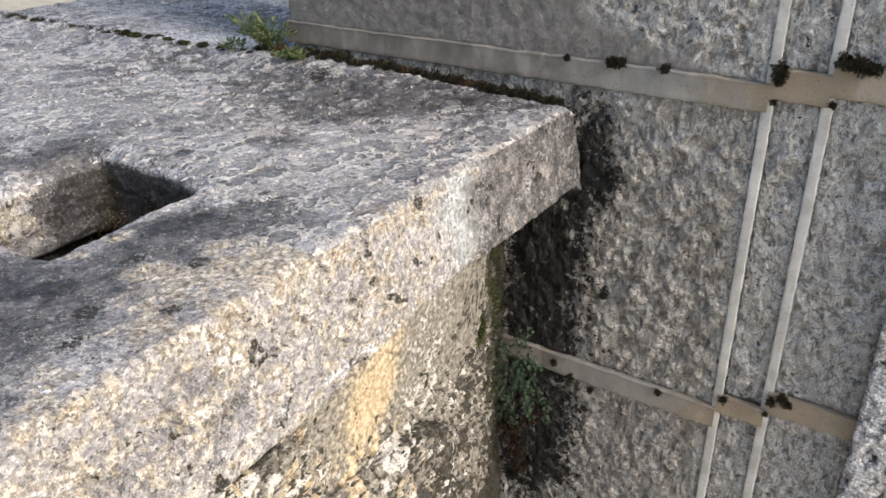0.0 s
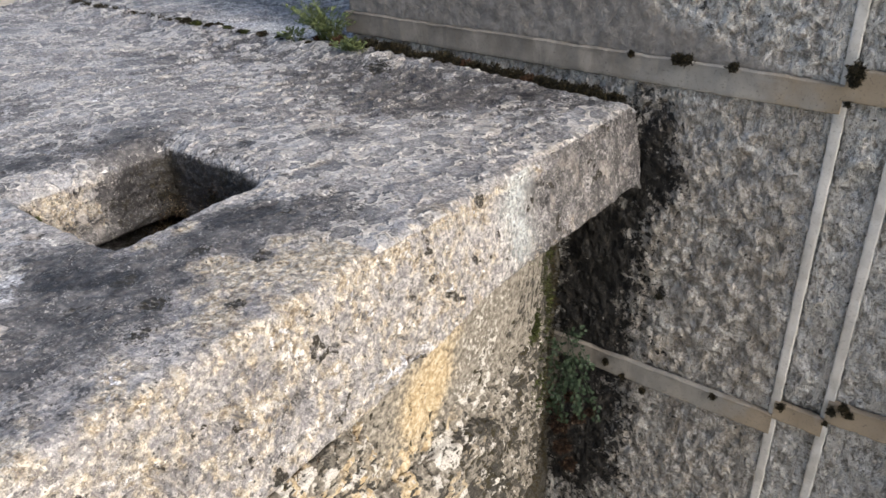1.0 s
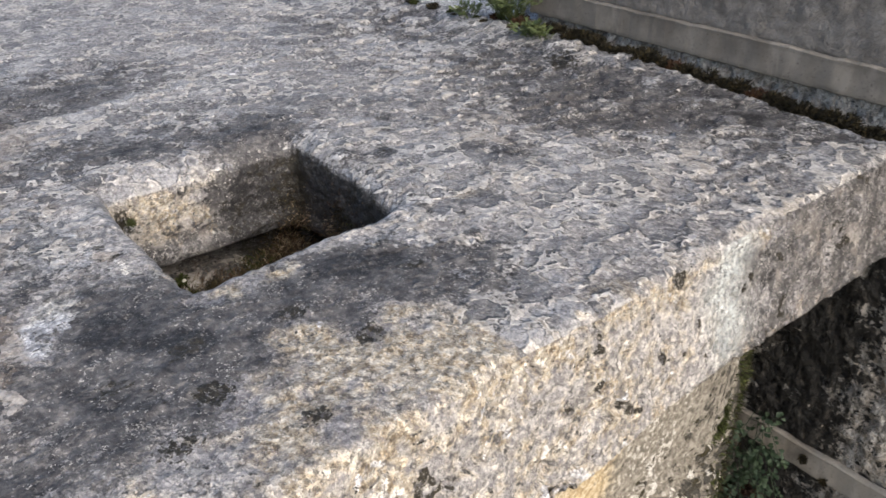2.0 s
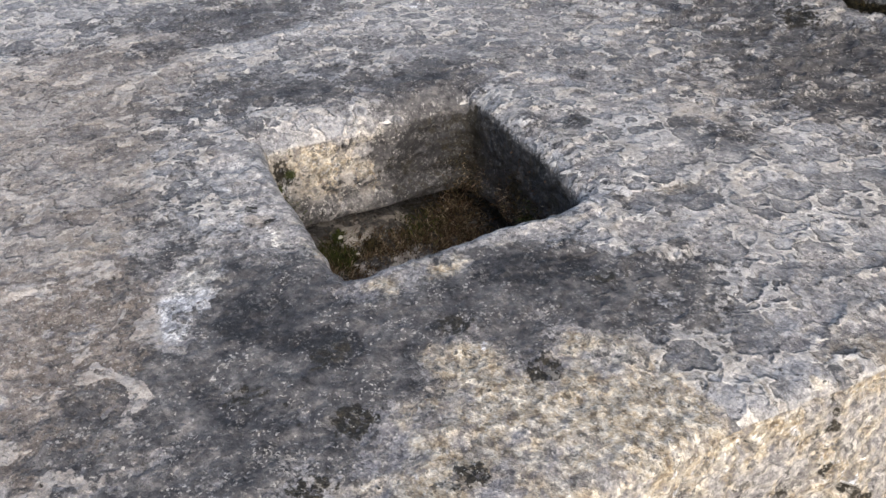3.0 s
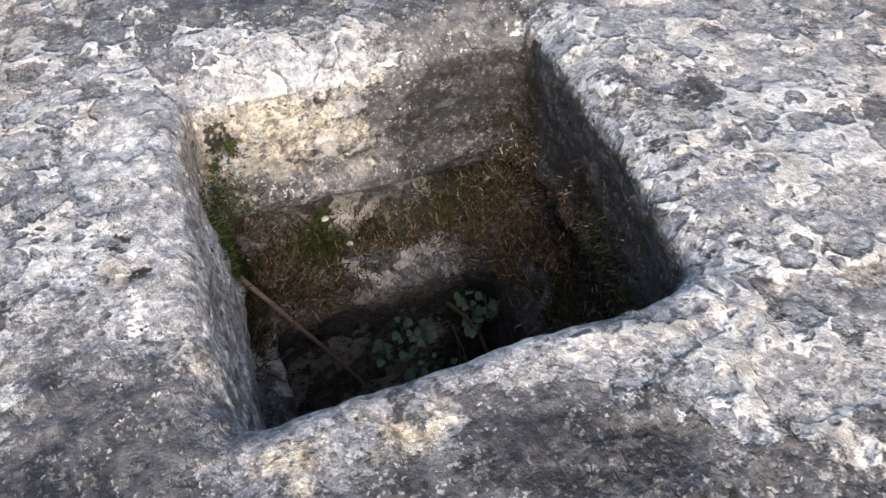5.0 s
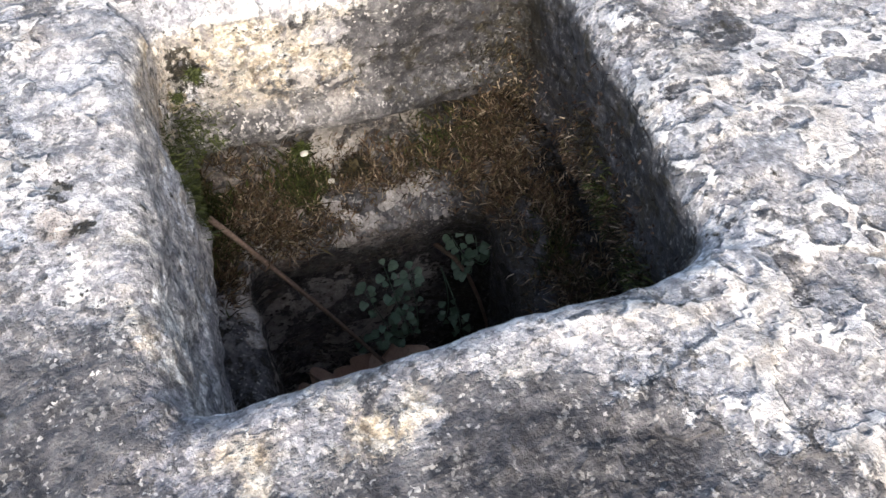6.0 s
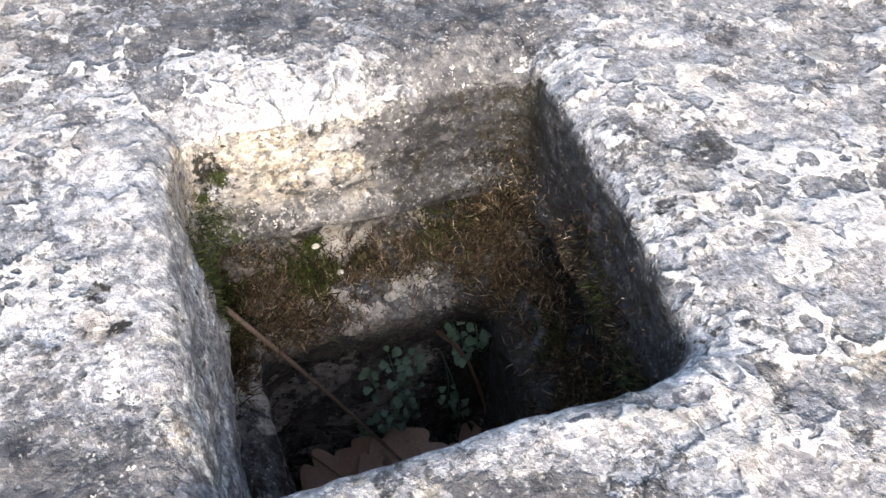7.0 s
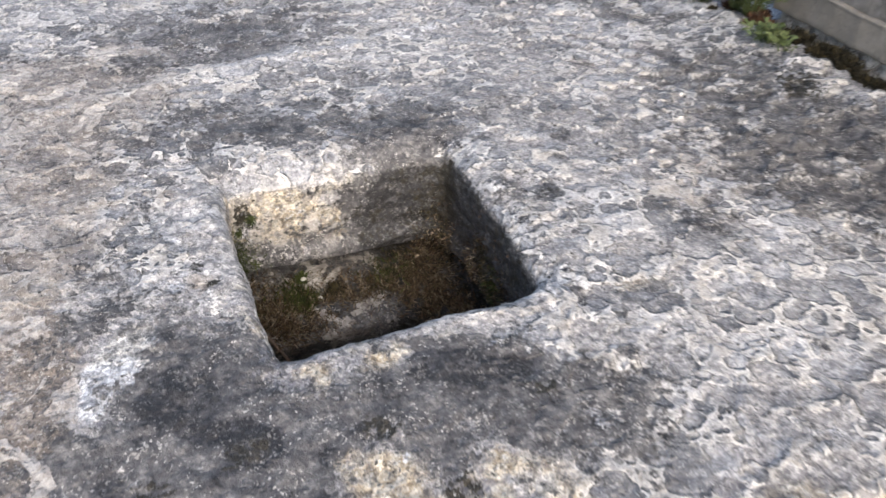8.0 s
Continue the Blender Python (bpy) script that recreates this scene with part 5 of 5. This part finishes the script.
for x, y, r in ((-0.150, -0.085, 0.014), (-0.128, -0.095, 0.011), (-0.170, -0.078, 0.010)):
    tuft((x, y, 0.996), (0, 0, 1), r, 150, DARK_MOSS, "flat blackish brown moss patch on the slab", 0.3, "moss on the slab")
for x, y, r in ((-0.285, -0.030, 0.022), (-0.310, -0.010, 0.020), (-0.262, -0.035, 0.014), (-0.345, -0.020, 0.014)):
    tuft((x, y, 1.012), (0, 0, 1), r, 160, DRY_MOSS, "reddish brown dead moss at the wall's corner", 0.7, "moss at the wall's corner")
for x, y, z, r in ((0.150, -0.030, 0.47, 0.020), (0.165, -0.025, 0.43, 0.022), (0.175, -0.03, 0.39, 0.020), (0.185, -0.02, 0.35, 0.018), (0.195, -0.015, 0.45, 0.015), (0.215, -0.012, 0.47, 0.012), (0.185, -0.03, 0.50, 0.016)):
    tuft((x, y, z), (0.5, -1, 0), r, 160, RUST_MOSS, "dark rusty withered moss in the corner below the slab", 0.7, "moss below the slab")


tuft((-0.151, -0.641, 0.962), (1, 0, 0.3), 0.0060, 40, GREEN_MOSS, "small olive star of moss on the side of the hole", 0.5, "moss in the hole", 1.8)
tuft((-0.151, -0.651, 0.950), (1, 0, 0.3), 0.0045, 40, GREEN_MOSS, "small olive star of moss on the side of the hole", 0.5, "moss in the hole", 1.6)
tuft((-0.165, -0.569, 0.860), (1, 0, 0.6), 0.0090, 80, DARK_MOSS, "dark tuft of withered moss on the ledge in the hole", 0.6, "moss in the hole", 1.4)
tuft((-0.176, -0.597, 0.872), (1, 0, 0.6), 0.0080, 70, GREEN_MOSS, "bright green moss cushion on the ledge in the hole", 0.6, "moss in the hole", 1.6)


def face_roots(trees, count, spots, way):
    """Roots on stones found by looking along way from outside; spots: y, z, spread in y and z."""
    out, way = [], Vector(way).normalized()
    for _ in range(count):
        y, z, ry, rz = rng.choice(spots)
        y, z = y + rng.gauss(0, 0.6) * ry, z + rng.gauss(0, 0.6) * rz
        if noise.noise(Vector((y, z, 3)) * 55) < -0.05:
            continue
        start = Vector((0.2, y, z)) - way * 0.3
        found = [hit for hit in (tree.ray_cast(start, way, 0.6) for tree in trees) if hit[0] is not None]
        if found:
            at, normal, _, _ = min(found, key=lambda hit: hit[3])
            out.append((at, (normal + Vector((0, 0, 0.3))).normalized(), rng.uniform(0.5, 1.1)))
    return out


BEARING_TREES = [tree_of(bearing), tree_of(corner_rubble)]
blades("green_moss", face_roots(BEARING_TREES, 5200, [(-0.150, 0.80, 0.025, 0.05), (-0.135, 0.72, 0.025, 0.05), (-0.18, 0.86, 0.03, 0.012), (-0.16, 0.62, 0.03, 0.05), (-0.20, 0.74, 0.012, 0.02)], (-0.8, 0.6, 0)), GREEN_MOSS, 0.008, 0.0011, 0.8, "yellow-green moss on the stone under the slab")
blades("dark_moss", face_roots(BEARING_TREES, 9000, [(-0.11, 0.80, 0.05, 0.08), (-0.11, 0.62, 0.05, 0.08), (-0.12, 0.48, 0.05, 0.08), (-0.07, 0.70, 0.04, 0.15)], (-0.8, 0.6, 0)), DARK_MOSS, 0.009, 0.0012, 0.9, "blackish moss in the corner below the slab")
blades("ledge_moss", face_roots([tree_of(ob) for ob in bpy.data.objects if ob.name.startswith("rubble_stone")] + BEARING_TREES, 5200, [(-0.66, 0.845, 0.03, 0.007), (-0.62, 0.848, 0.03, 0.007), (-0.57, 0.842, 0.03, 0.010), (-0.72, 0.842, 0.03, 0.007)], (-1, 0, 0)), MOSS, 0.008, 0.0010, 0.8, "dry brown moss in the gap under the slab")


def leaflet_mesh(name, material, length, width, fan):
    """A small cupped leaf: fan-shaped for the fern, oval for the weed."""
    rows = [(0.0, 0.10), (0.35, 0.55 if fan else 0.85), (0.70, 1.0 if fan else 0.9), (0.92, 0.75 if fan else 0.45), (1.0, 0.30 if fan else 0.06)]
    verts, faces = [], []
    for k, w in rows:
        cup = 0.16 * length * k * k
        for side in (-1, 0, 1):
            verts.append((side * w * width / 2, k * length - (0.06 * length if side and k == 1.0 else 0), -cup + 0.14 * abs(side) * w * width))
    for i in range(len(rows) - 1):
        for j in (0, 1):
            a = i * 3 + j
            faces.append((a, a + 1, a + 4, a + 3))
    n = len(verts)
    verts += [(x, y, z - 0.0003) for x, y, z in verts]
    faces += [tuple(n + c for c in f[::-1]) for f in faces]
    return mesh_of(name, verts, faces, material)


def tube(points, radius, sides=6, taper=0.5):
    verts, faces = [], []
    n = len(points)
    for i, p in enumerate(points):
        p = Vector(p)
        way = (Vector(points[min(i + 1, n - 1)]) - Vector(points[max(i - 1, 0)])).normalized()
        a = way.cross(Vector((0.31, 0.87, 0.38))).normalized()
        b = way.cross(a)
        r = radius * (1 - (1 - taper) * i / (n - 1))
        for s in range(sides):
            t = 2 * math.pi * s / sides
            verts.append(p + (a * math.cos(t) + b * math.sin(t)) * r)
    for i in range(n - 1):
        for s in range(sides):
            faces.append((i * sides + s, i * sides + (s + 1) % sides, (i + 1) * sides + (s + 1) % sides, (i + 1) * sides + s))
    faces += [tuple(range(sides - 1, -1, -1)), tuple(range((n - 1) * sides, n * sides))]
    return verts, faces


def arc(a, b, sag, n=8):
    a, b, sag = Vector(a), Vector(b), Vector(sag)
    return [a.lerp(b, i / (n - 1)) + sag * (4 * (i / (n - 1)) * (1 - i / (n - 1))) for i in range(n)]


def frond(parent, points, radius, leaf, count, size, stalk_material, outward, bunch=0.0):
    """A stalk with leaflets on short ways to both sides and at the tip."""
    verts, faces = tube(points, radius, 5, 0.5)
    stalk = part("frond", mesh_of("frond", verts, faces, stalk_material), parent)
    for i in range(count):
        k = 1.0 if i == 0 else rng.uniform(0.35, 1.0) if not bunch else 1 - rng.random() ** 1.5 * bunch
        f = k * (len(points) - 1)
        j = min(int(f), len(points) - 2)
        at = Vector(points[j]).lerp(Vector(points[j + 1]), f - j)
        way = (Vector(points[j + 1]) - Vector(points[j])).normalized()
        side = way.cross(Vector(outward)).normalized() * (1 if i % 2 else -1)
        along = (way * rng.uniform(0.3, 0.9) + side * (rng.uniform(0.5, 1.1) if i else 0) + Vector(outward) * rng.uniform(-0.1, 0.5)).normalized()
        up = (Vector(outward) + Vector((rng.uniform(-1, 1), rng.uniform(-1, 1), rng.uniform(-1, 1))) * 0.45).normalized()
        across = along.cross(up).normalized()
        up = across.cross(along)
        m = Matrix((across, along, up)).transposed().to_4x4()
        s = size * rng.uniform(0.7, 1.2)
        ob = part("leaflet", leaf, stalk)
        ob.matrix_basis = Matrix.Translation(at + along * s * 0.002) @ m @ Matrix.Scale(s, 4)


FERN_LEAF = leaflet_mesh("leaflet", FERN, 0.0060, 0.0062, True)
DULL_FERN_LEAF = leaflet_mesh("leaflet", DULL_FERN, 0.0056, 0.0046, True)
WEED_LEAF = leaflet_mesh("leaflet", WEED, 0.0075, 0.0038, False)

# wall-rue in the hole
fern = tagged(new("fern"), "small blue-green fern hanging inside the hole", "fern")
for root, tip, sag in (((-0.147, -0.545, 0.690), (-0.136, -0.562, 0.792), (0.02, 0, 0)), ((-0.147, -0.545, 0.690), (-0.136, -0.576, 0.768), (0.02, 0, 0)), ((-0.147, -0.545, 0.690), (-0.134, -0.552, 0.752), (0.015, 0, 0)),
                       ((-0.147, -0.545, 0.690), (-0.130, -0.583, 0.716), (0.01, 0, 0.015)), ((-0.147, -0.545, 0.690), (-0.130, -0.560, 0.715), (0.01, 0, 0.01)), ((-0.147, -0.520, 0.760), (-0.135, -0.520, 0.712), (0.01, 0, 0.01)), ((-0.147, -0.520, 0.760), (-0.135, -0.509, 0.686), (0.015, 0, 0.01)),
                       ((-0.147, -0.545, 0.690), (-0.136, -0.545, 0.780), (0.02, 0, 0))):
    frond(fern, arc(root, tip, sag), 0.0005, FERN_LEAF, 15, 1.0, FERN, (0.75, -0.1, 0.6), 0.55)
fern = tagged(new("fern"), "small blue-green fern hanging inside the hole", "fern")
for root, tip, sag in (((-0.148, -0.498, 0.760), (-0.140, -0.500, 0.806), (0.01, 0, 0)), ((-0.148, -0.498, 0.760), (-0.140, -0.487, 0.778), (0.01, 0, 0)), ((-0.148, -0.498, 0.760), (-0.140, -0.515, 0.802), (0.01, 0, 0)), ((-0.148, -0.498, 0.760), (-0.140, -0.507, 0.765), (0.01, 0, 0)), ((-0.148, -0.498, 0.760), (-0.140, -0.495, 0.790), (0.01, 0, 0))):
    frond(fern, arc(root, tip, sag), 0.0005, FERN_LEAF, 9, 1.15, FERN, (0.75, -0.1, 0.6), 0.6)
# fern in the corner below the slab
fern = tagged(new("fern"), "grey-green fern drooping in the corner below the slab", "fern")
for i in range(30):
    root = Vector((0.170 + rng.uniform(-0.01, 0.02), -0.030, 0.570 + rng.uniform(-0.04, 0.06)))
    tip = root + Vector((rng.uniform(-0.02, 0.065), rng.uniform(-0.05, -0.01), rng.uniform(-0.085, 0.06)))
    frond(fern, arc(root, tip, (0.008, -0.012, 0.012)), 0.0006, DULL_FERN_LEAF, 17, 1.05, DULL_FERN, (0.2, -0.8, 0.5), 0.7)

# weeds at the wall's corner
for centre, n, height, label in (((-0.322, -0.018, 1.014), 80, 0.048, "leafy green weed at the wall's corner"), ((-0.235, -0.048, 1.008), 34, 0.020, "low yellow-green weed beside the wall"), ((-0.385, -0.045, 1.010), 18, 0.014, "low yellow-green weed in the slab joint")):
    weed = tagged(new("weed"), label, "weed")
    for _ in range(n):
        root = Vector(centre) + Vector((rng.uniform(-0.02, 0.02), rng.uniform(-0.008, 0.008), 0))
        tip = root + Vector((rng.uniform(-0.9, 0.9), rng.uniform(-0.9, 0.3), rng.uniform(0.5, 1.2))) * height
        frond(weed, arc(root, tip, (0, 0, height * 0.15), 5), 0.0006, WEED_LEAF, 8, rng.uniform(0.7, 1.15), WEED, (0, -0.3, 0.95), 0.8)


def twig(points, radius, label):
    verts, faces = tube(points, radius, 8, 0.6)
    return tagged(new("twig", mesh_of("twig", verts, faces, BARK)), label, "twig", "twigs in the hole")


twig(arc((-0.1340, -0.655, 0.880), (-0.104, -0.548, 0.655), (0.004, 0.004, 0.004), 12), 0.0017, "thin brown twig leaning across the hole")
twig([(-0.149, -0.530, 0.797), (-0.146, -0.522, 0.786), (-0.142, -0.512, 0.774), (-0.137, -0.503, 0.755), (-0.132, -0.496, 0.730), (-0.128, -0.490, 0.700), (-0.125, -0.486, 0.655)], 0.0020, "crooked brown twig standing in the hole")
twig(arc((-0.135, -0.628, 0.690), (-0.085, -0.585, 0.668), (0, 0, 0.004), 6), 0.0008, "thin green stem lying in the hole")


def oak_leaf(x, y, z, turn, tilt_x, tilt_y, size, curl):
    """A dry lobed leaf, curled, with a thickness and a midrib."""
    verts, faces = [], []
    n = 44
    for i in range(n + 1):
        k = i / n
        lobe = abs(math.cos(k * math.pi * 3.5)) ** 0.55
        half = (0.05 + 0.30 * math.sin(math.pi * min(1, k * 0.90 + 0.06)) ** 0.8 * (0.55 + 0.45 * lobe)) * math.sqrt(max(0.02, 1 - max(0, (k - 0.80) / 0.20) ** 2))
        for s in (-1, -0.5, 0, 0.5, 1):
            lift = curl * (s * half) ** 2 * 4 + 0.05 * math.sin(k * 7 + s * 2) - (0.012 if s == 0 else 0)
            verts.append((s * half * size, (k - 0.5) * size, lift * size))
    for i in range(n):
        for j in range(4):
            a = i * 5 + j
            faces.append((a, a + 1, a + 6, a + 5))
    m = len(verts)
    verts += [(a, b, c - 0.0004) for a, b, c in verts]
    faces += [tuple(m + c for c in f[::-1]) for f in faces]
    ob = tagged(new("oak_leaf", mesh_of("oak_leaf", verts, faces, OAK)), "dry pale brown lobed oak leaf at the bottom of the hole", "leaf", "oak leaves in the hole")
    ob.matrix_basis = pose(x, y, z, tilt_x, tilt_y, turn)


for spec in ((-0.105, -0.555, 0.668, 100, 8, 14, 0.085, 0.5), (-0.098, -0.510, 0.672, 35, -10, 18, 0.075, 0.7), (-0.060, -0.575, 0.664, 160, 6, -6, 0.08, 0.4), (-0.055, -0.525, 0.668, 250, 5, 12, 0.07, 0.6), (-0.125, -0.590, 0.664, 60, 12, 5, 0.055, 0.6), (-0.118, -0.615, 0.668, 20, 10, -8, 0.06, 0.6), (-0.088, -0.605, 0.670, 120, -6, 10, 0.065, 0.5), (-0.112, -0.570, 0.676, 200, 14, 8, 0.06, 0.7)):
    oak_leaf(*spec)


def chip(x, y, z, size):
    me = bpy.data.meshes.new("stone_chip")
    bm = bmesh.new()
    bmesh.ops.create_icosphere(bm, subdivisions=2, radius=size)
    for v in bm.verts:
        v.co *= 1 + 0.45 * noise.noise(v.co * 260 + Vector((x, y, z)) * 50)
        v.co.z *= 0.6
    bm.to_mesh(me)
    bm.free()
    me.materials.append(CHIP)
    ob = tagged(new("stone_chip", me), "tiny white stone chip lying on the moss", "stone chip", "stone chips")
    ob.location = (x, y, z)


for x, y, z, r in ((-0.173, -0.596, 0.872, 0.0024), (-0.161, -0.584, 0.856, 0.0024)):
    chip(x, y, z, r)
